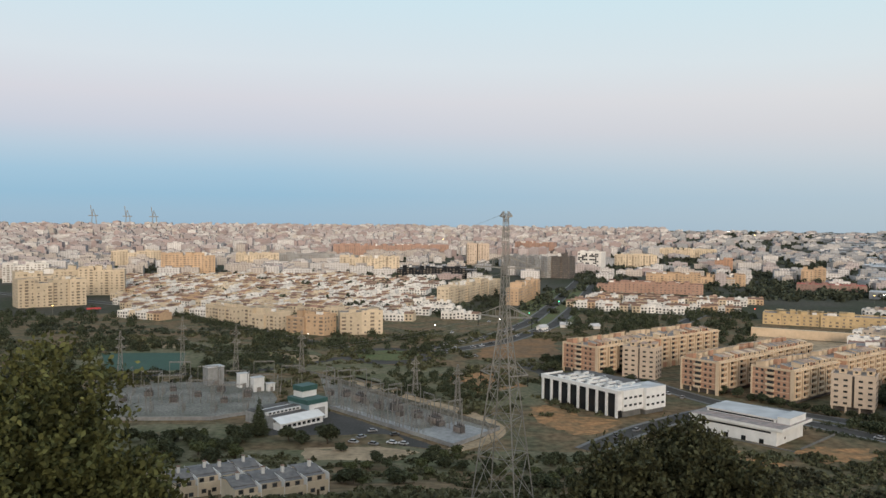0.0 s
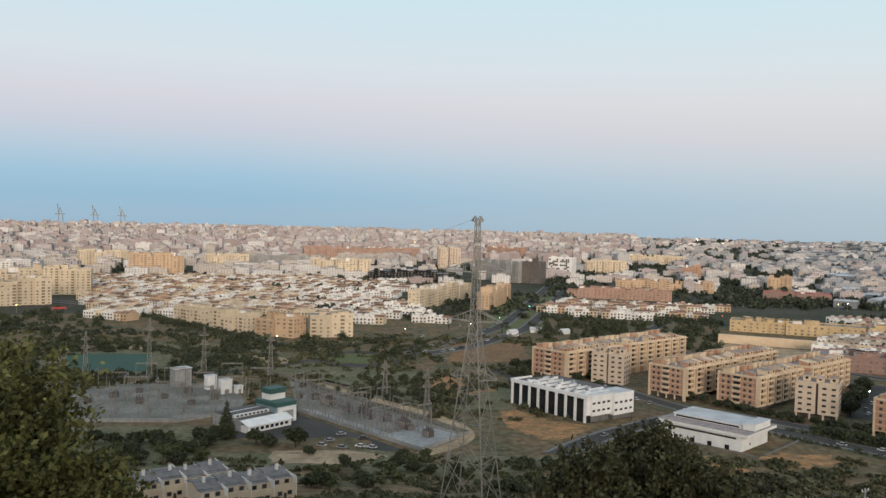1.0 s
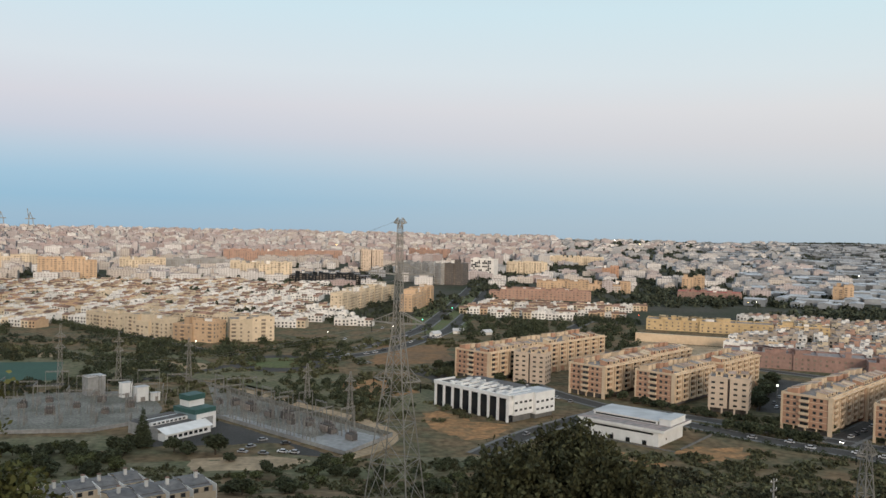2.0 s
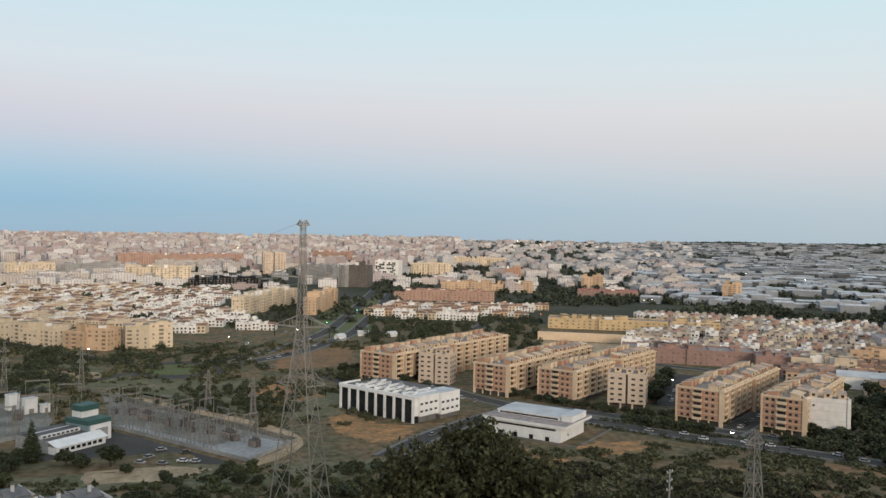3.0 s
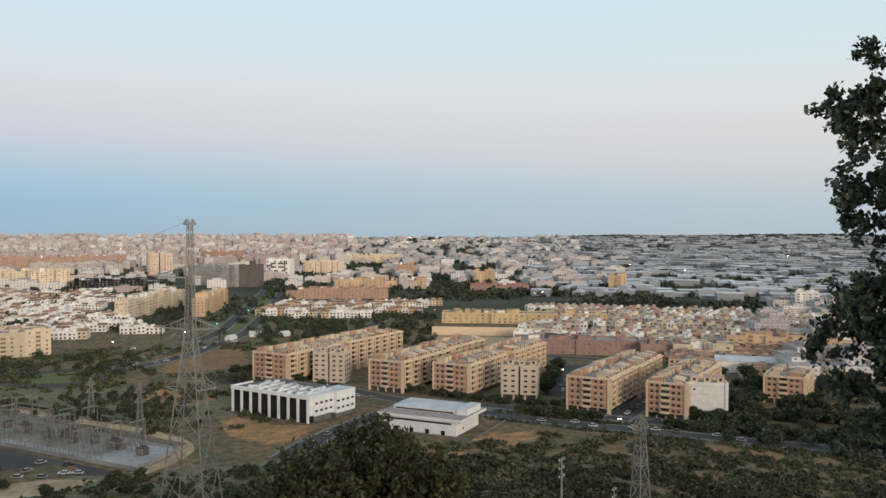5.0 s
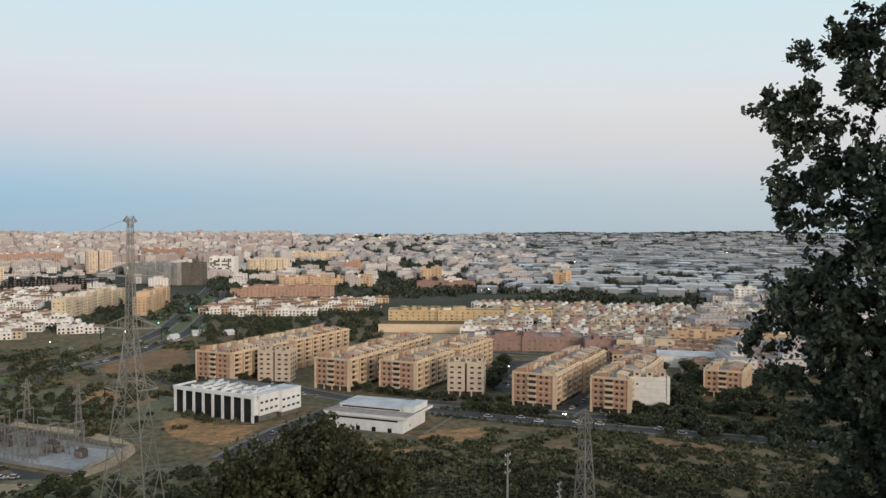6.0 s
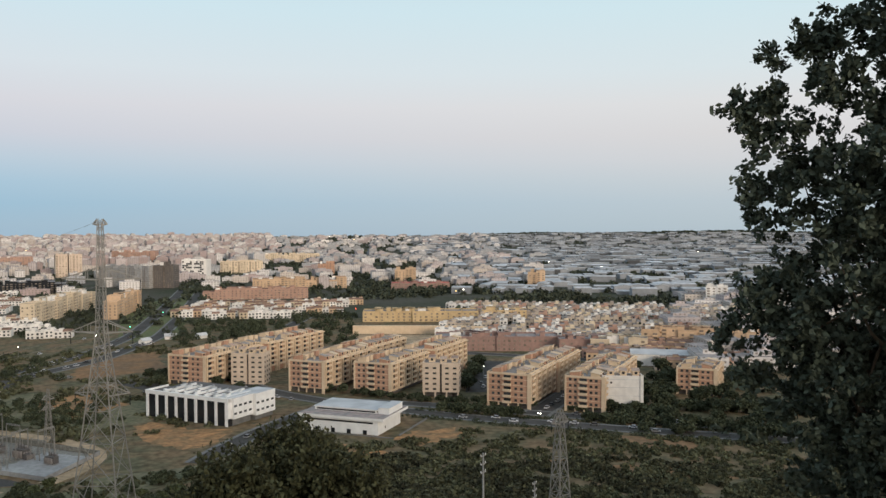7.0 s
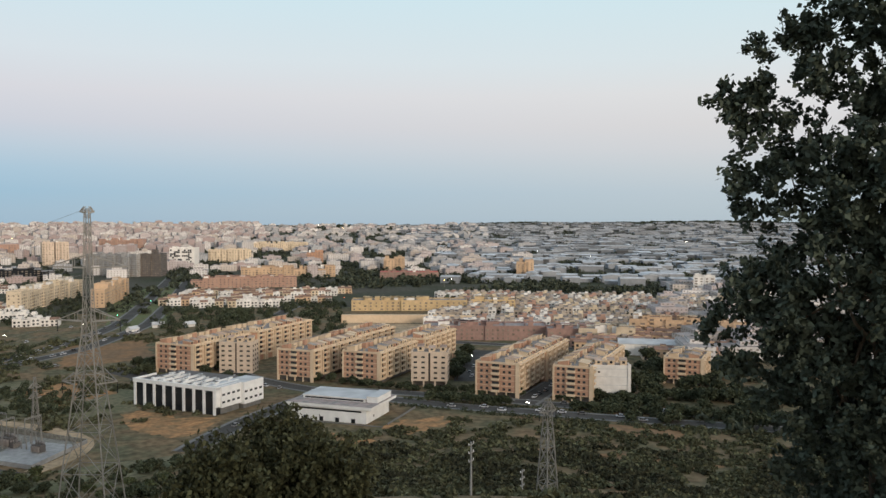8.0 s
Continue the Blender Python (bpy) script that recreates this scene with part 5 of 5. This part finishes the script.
flat_block(-398, 852, 64, 26, 26, 38, house_cream, "cream block of flats with rows of windows")
flat_block(-402, 972, 66, 22, 31, 16, house_cream, "tall cream block of flats with stepped roof", extra=4)
flat_block(-452, 930, 40, 26, 27, 34, house_cream, "cream block of flats at the town's edge")
flat_block(-565, 1140, 56, 26, 25, 26, house_white, "white block of flats in the town")
flat_block(-470, 1000, 40, 22, 24, 26, house_cream, "cream block with long balconies")
flat_block(-190, 740, 42, 16, 13.5, -38, house_cream, "cream row of flats along the avenue", extra=4)
flat_block(-148, 700, 46, 16, 14.5, -38, house_cream, "cream row of flats along the avenue", extra=4)
flat_block(-105, 672, 36, 18, 15.5, -28, house_ochre, "ochre row of flats along the avenue", extra=3)
flat_block(-66, 676, 34, 22, 17, 12, house_cream, "cream corner block of flats", extra=3)
flat_block(-555, 1525, 86, 20, 25, 18, house_cream, "long cream block of flats", extra=5)
flat_block(-384, 1270, 78, 24, 33, 16, house_ochre, "long block of flats in the town", extra=4)
flat_block(-327, 1485, 74, 22, 25, 12, house_cream, "long cream block of flats", extra=4)
flat_block(-250, 1545, 104, 24, 22, 8, concrete, "grey office block with glazed front", extra=3, bay=3.0)
flat_block(-151, 1432, 48, 24, 24, 6, house_cream, "cream block of flats in the town")
flat_block(-97, 1372, 52, 26, 27, 4, house_cream, "cream block of flats in the town")
flat_block(-9, 1305, 120, 50, 15, -4, dark_glass, "long dark glazed shopping hall", roof_grey, "shopping_hall", extra=4)
flat_block(-119, 1935, 262, 40, 27, 4, pink_brick, "very long red-brick block of flats", roof_grey, extra=8)
flat_block(33, 962, 180, 14, 20, 69, house_cream, "cream slab of flats in the town", extra=5)
flat_block(92, 948, 108, 14, 20.5, 71, house_ochre, "ochre slab of flats in the town", extra=3)
flat_block(56, 1660, 20, 20, 40, 5, grey_render, "pinkish-grey tower block of flats", extra=1)
flat_block(79, 1662, 22, 20, 40, 5, grey_render, "pinkish-grey tower block of flats", extra=1)
flat_block(138, 1346, 98, 22, 31, -51, concrete, "pale slab of offices with sign boards", extra=6, bay=3.0)
flat_block(224, 2040, 100, 24, 33, -28, pink_brick, "tall dark red-brick block of flats", extra=3)
flat_block(187, 1312, 31, 28, 36, -28, dark_clad, "dark square office tower", extra=1, bay=3.0)
flat_block(365, 1595, 78, 24, 24, -12, house_cream, "long cream block of flats", extra=4)
flat_block(585, 2045, 150, 26, 20, -14, house_cream, "long cream block of flats", extra=6)
flat_block(262, 1066, 130, 24, 12, -14, pink_brick, "long low red-brick terrace of flats", tile, extra=8)
flat_block(512, 1535, 31, 24, 21, -18, brick, "square red-brick block of flats", extra=1)
flat_block(362, 1208, 136, 26, 14, -14, house_ochre, "long low ochre block of flats", tile, extra=6)
flat_block(346, 748, 112, 24, 9.5, -25, house_yellow, "long yellow-ochre school building", extra=9)
flat_block(424, 720, 44, 22, 9, -30, house_yellow, "yellow-ochre wing of the school", extra=3)
flat_block(318, 552, 92, 26, 10, -28, dark_red, "dark red-brown row of flats with white roof rooms", roof_terrace, extra=9, bay=3.4)
flat_block(366, 508, 36, 20, 10, -28, dark_red, "dark red-brown block of flats with pale roof rooms", roof_terrace, extra=4)
flat_block(553, 1255, 34, 24, 22, -24, house_ochre, "ochre block of flats in the town", extra=3)
flat_block(512, 1108, 84, 30, 9, -24, dark_red, "low red-roofed hall among trees", red_awning, "hall", extra=0)
flat_block(690, 1076, 26, 20, 23, -32, house_ochre, "tall ochre tower block among trees", extra=1)
flat_block(712, 728, 24, 20, 22, -44, house_white, "white block of flats behind the tree", extra=1)
flat_block(444, 494, 54, 16, 13.5, -40, house_ochre, "orange row of flats in the town", tile, extra=5)
flat_block(382, 486, 40, 16, 11, -38, house_cream, "cream row of flats in the town", extra=4)
flat_block(480, 470, 40, 16, 13, -44, house_ochre, "orange row of flats in the town", tile, extra=4)


def hangar(x, y, turn, w, d, h, label):
    ob = thing("warehouse", x, y, turn, label, "warehouse")
    m = Mesh()
    m.box(-w / 2, w / 2, -d / 2, d / 2, -0.5, h, house_white)
    part("wall", m, ob)
    m = Mesh()
    m.gable(-w / 2, w / 2, -d / 2, d / 2, h, 2.2, roof_white, house_white, 0.5)
    part("roof", m, ob, "pale metal roof")


hangar(385, 440, -38, 46, 20, 7.5, "white warehouse with a pale metal roof")


# simple shed shapes added as stand-ins for parked trucks
hangar(84, 705, 40, 9, 5, 2.2, "shed shape standing for a parked truck beside the road")
hangar(106, 722, -8, 9, 5, 2.4, "low-roofed shed shape standing for a parked truck")
hangar(130, 716, 25, 8, 5, 2.2, "white shed shape standing for a parked truck beside trees")


def market_stall(x, y):
    ob = thing("awning_stall", x, y, 30, "red awning on posts beside the avenue", "stall")
    m = Mesh()
    m.gable(-6, 6, -3, 3, 3.2, 1.2, red_awning, red_awning, 0.3)
    part("awning", m, ob)
    for px in (-5.5, 5.5):
        for py in (-2.6, 2.6):
            m = Mesh()
            m.tube((px, py, -0.2), (px, py, 3.25), 0.08, 0.08, steel, 6)
            part("post", m, ob)


market_stall(-331, 797)


def chequer_building():
    ob = flat_block(264, 1496, 44, 26, 33, -28, house_white, "white building with dark square windows scattered over its front", extra=1, bay=30, storey=40)
    rng = random.Random(3)
    m = Mesh()
    for k in range(11):
        for f in range(9):
            if rng.random() < 0.6:
                m.box(-20 + k * 3.4, -17.2 + k * 3.4, -13.12, -13.01, 3 + f * 3.2, 5.6 + f * 3.2, dark_glass)
    part("window", m, ob, "scattered dark square windows")["kind"] = "stuff"


chequer_building()


# ---- the town: terraces of small houses ----
def unit_data(w, d, h, wall, roof, pitched, seed):
    rng = random.Random(seed)
    m = Mesh()
    m.box(0, w, 0, d, -1, h, wall, roof)
    if pitched:
        m.gable(0, w, 0, d * 0.7, h, 1.5, roof, wall, 0.3)
    else:
        m.box(0, w, 0, 0.25, h, h + 0.9, wall)
        m.box(0, w, d - 0.25, d, h, h + 0.9, wall)
        m.box(0, 0.25, 0.25, d - 0.25, h, h + 0.9, wall)
    if rng.random() < 0.8:
        m.box(w * 0.5, w * 0.95, d * 0.4, d * 0.8, h, h + 2.4, wall, roof)
    for f in range(int(h / 2.8)):
        for k in (0.27, 0.73):
            for yy, s in ((-0.06, 1), (d + 0.06, -1)):
                q = [(w * k - 0.85, yy, f * 2.9 + 0.6), (w * k + 0.85, yy, f * 2.9 + 0.6), (w * k + 0.85, yy, f * 2.9 + 2.3), (w * k - 0.85, yy, f * 2.9 + 2.3)]
                m.face(q if s == 1 else q[::-1], pane_glass)
        m.box(w * 0.55, w * 0.95, -0.9, 0, f * 2.9 - 0.1, f * 2.9 + 0.9, wall)
    return m.data("house")


UNITS = [unit_data(7, 12, 5.8, house_white, roof_far, False, 1), unit_data(7, 12, 5.8, house_white, tile, True, 2), unit_data(8, 13, 6.6, house_cream, roof_far, False, 3),
         unit_data(7, 11, 5.6, house_white, roof_terrace, False, 4), unit_data(8, 12, 6.4, house_cream, tile, True, 5), unit_data(7, 13, 6.8, house_white, roof_far, False, 6),
         unit_data(8, 14, 6.6, house_ochre, tile, True, 7), unit_data(8, 15, 6.8, pink_brick, roof_grey, False, 8), unit_data(8, 15, 6.4, dull_render, roof_terrace, False, 9)]


def terrace(x, y, turn, n, kinds, rng, label, group):
    ob = thing("terraced_house", x, y, turn, label, "house", group)
    pos = 0.0
    for k in range(n):
        u = rng.choice(kinds)
        part("house", UNITS[u], ob, at=pose(pos, rng.uniform(-0.8, 0.8), rng.uniform(-0.8, 0.6)))
        pos += 7.1 if u in (0, 1, 3, 5) else 8.1


def quarter(az0, az1, d0, d1, turn, row_gap, kinds, seed, label, group, fill=0.9):
    """Rows of terraces over a sector of the plain, with lanes between them."""
    rng = random.Random(seed)
    c, s = math.cos(radians(turn)), math.sin(radians(turn))
    cx, cy = polar((az0 + az1) / 2, (d0 + d1) / 2)
    reach = int((d1 - d0) / 2 + math.radians(az1 - az0) * d1 / 2) + 40
    b = -reach
    while b < reach:
        a = -reach + rng.uniform(0, 20)
        while a < reach:
            n = rng.randint(4, 7)
            x, y = cx + a * c - b * s, cy + a * s + b * c
            mx, my = x + n * 3.6 * c, y + n * 3.6 * s
            az, d = math.degrees(math.atan2(mx, my)), math.hypot(mx, my)
            if az0 < az < az1 and d0 < d < d1 and rng.random() < fill:
                terrace(x, y, turn + rng.uniform(-2, 2), n, kinds, rng, label, group)
            a += n * 7.6 + rng.uniform(3, 9)
        b += row_gap * rng.uniform(0.9, 1.15)


quarter(-21, -6, 790, 1290, -30, 24, (0, 1, 1, 3, 5, 4, 2, 4, 6), 51, "whitewashed terraced houses with flat and tiled roofs", "white terraces in the old quarter")
quarter(-0.8, 1.5, 735, 845, -12, 22, (0, 1, 3, 5), 57, "whitewashed terraced houses beside the main road", "white terraces by the main road")
quarter(-6, -0.8, 735, 1240, -12, 24, (0, 1, 1, 3, 5, 4, 0), 52, "whitewashed terraced houses on a sloping street", "white terraces by the main road")
quarter(9, 20, 850, 1010, -16, 24, (0, 3, 6, 1, 4), 53, "low white and ochre terraced houses", "terraces behind the flats", 0.8)
quarter(27, 46, 650, 940, -34, 23, (8, 8, 3, 0, 5, 2, 8, 7), 54, "cream and ochre terraced houses with pale roofs", "terraces behind the flats", 0.92)
quarter(35, 47, 560, 650, -36, 21, (7, 8, 6, 6), 55, "ochre terraced houses with pale roofs", "terraces behind the flats", 0.7)


# ---- the far city and the works ----
def far_city(name, az0, az1, d0, d1, count, hs, fronts, seed, label, roof=roof_far, wide=(14, 45), turn=0.0, single="", sheds=False):
    rng = random.Random(seed)
    m = Mesh()
    for _ in range(count):
        d = math.sqrt(rng.uniform(d0 * d0, d1 * d1))
        az = rng.uniform(az0, az1)
        x, y = polar(az, d)
        w, dp = rng.uniform(*wide), rng.uniform(14, 32)
        h = rng.uniform(*hs) * (1.25 if rng.random() < 0.1 else 1)
        at = (x, y, radians((-38 if sheds else turn - az * 0.6) + rng.choice((0, 0, 0, 90)) + (rng.choice((0, 0, 12)) if sheds else rng.uniform(-12, 12))))
        f = rng.choice(fronts)
        g = ground_z(x, y)
        if single:
            ob = thing(single, x, y, math.degrees(at[2]), label, "building", "buildings across the plain")
            b = Mesh()
            b.box(-w / 2, w / 2, -dp / 2, dp / 2, -1, h, f, roof, None, False)
            part("wall", b, ob)
            if sheds:
                b = Mesh()
                b.gable(-w / 2, w / 2, -dp / 2, dp / 2, h, 1.4, roof, f, 0.4)
                part("roof", b, ob)
                continue
            b = Mesh()
            b.box(-w / 6, w / 8, -dp / 5, dp / 4, h, h + 2.6, f, roof, None, False)
            b.box(-w / 6 - 0.3, w / 8 + 0.3, -dp / 5 - 0.3, dp / 4 + 0.3, h + 2.6, h + 2.8, roof)
            part("roof_room", b, ob)
            b = Mesh()
            b.box(-w / 2, w / 2, -dp / 2, -dp / 2 + 0.3, h, h + 0.9, f)
            part("parapet", b, ob)
            continue
        m.box(-w / 2, w / 2, -dp / 2, dp / 2, g - 1, g + h, f, roof, at, False)
        if sheds:
            continue
        m.box(-w / 6, w / 8, -dp / 5, dp / 4, g + h, g + h + 2.8, f, roof, at, False)
        if rng.random() < 0.5:
            m.box(w / 5, w / 2.6, -dp / 4, dp / 5, g + h, g + h + 2.2, f, roof, at, False)
    if not single:
        tagged(new(name, m.data(name)), label, "buildings", kind="stuff")


C, B, W, P, G = HAZED_FRONTS
far_city("town_blocks", -33, 1, 1290, 1650, 190, (8, 17), [C, C, W, P, C, W], 61, "cream rendered block of flats in the town", single="town_block")
far_city("town_blocks", -33, 1, 1650, 1900, 140, (8, 18), [C, C, W, P, C, W], 71, "cream and white blocks of the town")
far_city("town_blocks", 0, 20, 1250, 1900, 64, (7, 14), [P, C, W, B, G], 62, "plain block of flats beyond the main road", single="town_block")
far_city("town_blocks", -34, 14, 1900, 2900, 1000, (10, 24), [C, P, W, P, B, W, B], 63, "pink and cream blocks of the city", wide=(12, 42))
far_city("far_city", -36, 15, 2900, 4650, 3000, (9, 24), [P, C, W, B, P, W, P], 64, "distant blocks of the city", wide=(10, 34))
far_city("far_city", 13, 30, 2000, 4600, 430, (6, 15), [P, G, G, W], 65, "distant low blocks and towers", wide=(16, 50))
far_city("far_works", 24, 62, 2400, 4500, 1900, (4, 9), [shed_wall], 66, "distant pale sheds of the industrial estate", shed_roof, (20, 75), sheds=True)
far_city("town_blocks", 18, 33, 1250, 2400, 110, (7, 14), [G, P, W, C], 67, "low pale blocks between groves of trees")
far_city("works_sheds", 27, 62, 1130, 1600, 210, (4, 9), [shed_wall], 68, "flat grey shed of the industrial estate", shed_roof, (14, 50), single="warehouse", sheds=True)
far_city("works_sheds", 27, 62, 1600, 2400, 640, (4, 9), [shed_wall], 72, "grey and white sheds of the industrial estate", shed_roof, (16, 60), sheds=True)
far_city("town_blocks", 42, 62, 560, 1130, 160, (6, 14), [C, W, P], 69, "low blocks seen behind the tree")


def port_crane(az, d, h, label):
    """A quayside crane with its boom raised."""
    x, y = polar(az, d)
    ob = thing("port_crane", x, y, -az + 10, label, "crane", "cranes in the port")
    m = Mesh()
    for sx in (-12, 12):
        m.beam((sx, 0, 0), (sx * 0.7, 0, h * 0.52), 1.6, steel)
    m.beam((-26, 0, h * 0.52), (20, 0, h * 0.52), 2.0, steel)
    part("frame", m, ob)
    m = Mesh()
    m.beam((-8, 0, h * 0.52), (-4, 0, h * 0.82), 1.5, steel)
    m.beam((8, 0, h * 0.52), (-4, 0, h * 0.82), 1.2, steel)
    part("apex_frame", m, ob)
    m = Mesh()
    m.beam((-10, 0, h * 0.55), (-16, 0, h), 1.5, steel)
    part("boom", m, ob)


for az, h in ((-22.5, 108), (-20.5, 104), (-18.9, 102)):
    port_crane(az, 4550, h, "tall grey quayside crane with raised boom")


# ---- street lamps and cars ----
def street_lamp(az, d, h, glow_mat, label, size=0.5):
    x, y = polar(az, d)
    ob = thing("street_lamp", x, y, -az, label, "lamp", "lit street lamps")
    m = Mesh()
    m.tube((0, 0, -0.3), (0, 0, h), 0.14, 0.08, steel, 6)
    m.beam((0, 0, h - 0.1), (0, -1.6, h + 0.2), 0.06, steel)
    part("post", m, ob)
    m = Mesh()
    m.box(-size, size, -1.6 - size, -1.6 + size, h - size * 0.4, h + size * 0.5, glow_mat)
    m.box(-size * 1.05, size * 1.05, -1.6 - size * 1.05, -1.6 + size * 1.05, h + size * 0.5, h + size * 0.65, steel)
    part("lamp_head", m, ob, "lit lamp head")


def car(x, y, turn, label, lights=None):
    ob = thing("car", x, y, turn, label, "car", "cars on the roads")
    ob.location.z += 0.12
    part("body", CAR_BODY, ob)
    part("window_band", CAR_CABIN, ob, "dark car windows")
    for px in (-1.3, 1.3):
        for py in (-0.8, 0.8):
            part("wheel", CAR_WHEEL, ob, at=pose(px, py, 0.32))
    if lights:
        m = Mesh()
        for py in (-0.6, 0.6):
            m.box(2.1, 2.22, py - 0.2, py + 0.2, 0.6, 0.85, lights)
        part("headlight", m, ob, "lit headlights")


m = Mesh()
m.box(-2.15, 2.1, -0.88, 0.88, 0.3, 0.85, car_paint)
m.box(-1.2, 0.7, -0.72, 0.72, 1.42, 1.48, car_paint)
CAR_BODY = m.data("body")
m = Mesh()
m.box(-1.6, 1.1, -0.78, 0.78, 0.85, 1.1, dark_glass)
m.box(-1.3, 0.8, -0.74, 0.74, 1.1, 1.42, dark_glass)
CAR_CABIN = m.data("window_band")
m = Mesh()
m.tube((0, -0.1, 0), (0, 0.1, 0), 0.32, 0.32, tyre, 10)
CAR_WHEEL = m.data("wheel")

for az, d, kind in ((-17.9, 2146, 0), (-16.8, 2110, 0), (-1.2, 4300, 0), (-0.6, 4300, 0), (-4.5, 3376, 0), (-3.3, 3148, 1), (-2.9, 2938, 1), (0.0, 2853, 1), (0.4, 2739, 1),
                    (18.7, 4300, 0), (20.9, 4139, 0), (20.3, 3758, 1), (15.3, 1371, 0), (3.9, 704, 0), (-24.9, 850, 1), (-9.1, 615, 0), (-0.5, 662, 0),
                    (27.7, 1093, 0), (27.2, 1074, 1), (44.9, 642, 1), (29.1, 507, 0), (43.2, 2543, 0), (33.5, 1900, 0), (37.0, 1700, 0)):
    street_lamp(az, d, 12 if d > 2000 else 9, (lamp_white, lamp_amber)[kind], ("street lamp lit white", "street lamp lit amber")[kind] + " at dusk", 0.18 + d / 3200)


def traffic_light(az, d, glow_mat, label):
    x, y = polar(az, d)
    ob = thing("traffic_light", x, y, -az, label, "traffic light")
    m = Mesh()
    m.tube((0, 0, -0.3), (0, 0, 4.6), 0.09, 0.07, steel, 6)
    part("post", m, ob)
    m = Mesh()
    m.box(-0.25, 0.25, -0.2, 0.2, 4.6, 5.7, tyre)
    part("housing", m, ob, "black signal housing")
    m = Mesh()
    m.tube((0, -0.2, 5.1), (0, -0.45, 5.1), 0.4, 0.4, glow_mat, 10)
    part("lens", m, ob, "lit signal lens")


traffic_light(7.9, 904, lamp_green, "traffic light showing green beside the road")
traffic_light(5.9, 787, lamp_green, "traffic light showing green at the junction")
traffic_light(20.4, 896, lamp_red, "traffic light showing red at the street's end")
for x, y, turn, lit in ((228, 352, 230, True), (238, 361, 217, False), (208, 345, 135, False), (259, 316, 140, False), (127, 441, 60, False), (140, 424, 250, True),
                        (-30, 366, 20, False), (-20, 360, 20, False), (-34, 356, 40, False), (-46, 362, 40, False), (-52, 366, 40, False), (87, 372, 45, False), (76, 360, 45, True),
                        (22, 565, 200, False), (17, 562, 20, False), (244, 366, 217, False), (252, 372, 217, False), (262, 381, 217, False), (272, 389, 217, False),
                        (236, 424, 50, False), (246, 436, 50, True), (252, 450, 50, False), (262, 462, 50, False), (240, 434, 230, False), (256, 444, 230, True), (190, 362, 135, False), (290, 290, 140, False), (60, 498, 10, False), (70, 494, 10, False), (80, 490, 10, False), (8, 680, 65, True), (42, 752, 65, False),
                        (75, 770, 245, False), (-120, 645, 125, False), (-223, 758, 130, True), (140, 620, 240, True), (205, 380, 135, False), (112, 520, 80, False)):
    car(x, y, turn, "parked or waiting car with headlights lit" if lit else "small saloon car standing on the road", lamp_white if lit else None)


# traffic on the dual road, parked rows beside it and along the road below the flats
rng = random.Random(88)
for (ax, ay), (bx, by), n in (((-12, 600), (36, 661), 5), ((-2, 585), (42, 627), 5), ((40, 665), (76, 750), 5), ((46, 632), (98, 738), 5), ((72, 690), (92, 700), 4),
                              ((196, 358), (262, 294), 7), ((236, 346), (300, 284), 7), ((120, 448), (112, 500), 4), ((-40, 352), (-12, 342), 4)):
    turn = math.degrees(math.atan2(by - ay, bx - ax))
    for k in range(n):
        f = (k + rng.uniform(0.15, 0.85)) / n
        side = rng.choice((-2.2, 2.2))
        c, q = math.cos(radians(turn)), math.sin(radians(turn))
        car(ax + (bx - ax) * f - q * side, ay + (by - ay) * f + c * side, turn + (180 if side > 0 else 0), "pale saloon car standing beside the road")


# ---- overhead cables ----
def cables(a, b, sag, label, offsets, r=0.035):
    """Conductors between two towers, hanging in a curve."""
    m = Mesh()
    a, b = Vector(a), Vector(b)
    side = (b - a).cross(Vector((0, 0, 1))).normalized()
    for off, dz in offsets:
        pts = [a.lerp(b, k / 14) + side * off + Vector((0, 0, dz - sag * 4 * (k / 14) * (1 - k / 14))) for k in range(15)]
        for p, q in zip(pts, pts[1:]):
            m.beam(tuple(p), tuple(q), r, steel)
    tagged(new("power_cable", m.data("power_cable")), label, "cables", kind="stuff")


px, py = polar(4.25, 150)
qx, qy = polar(-17.2, 504)
cables((px, py, 86.0), (qx, qy, 30), 6, "thin power cables hanging from the pylon to the substation", [(-4.2, 0), (4.2, 0), (-4.2, -9), (4.2, -9)], 0.018)
cables((px, py, 95.6), (qx, qy, 36), 4, "thin earth wires from the pylon's top", [(0.0, 0)], 0.018)
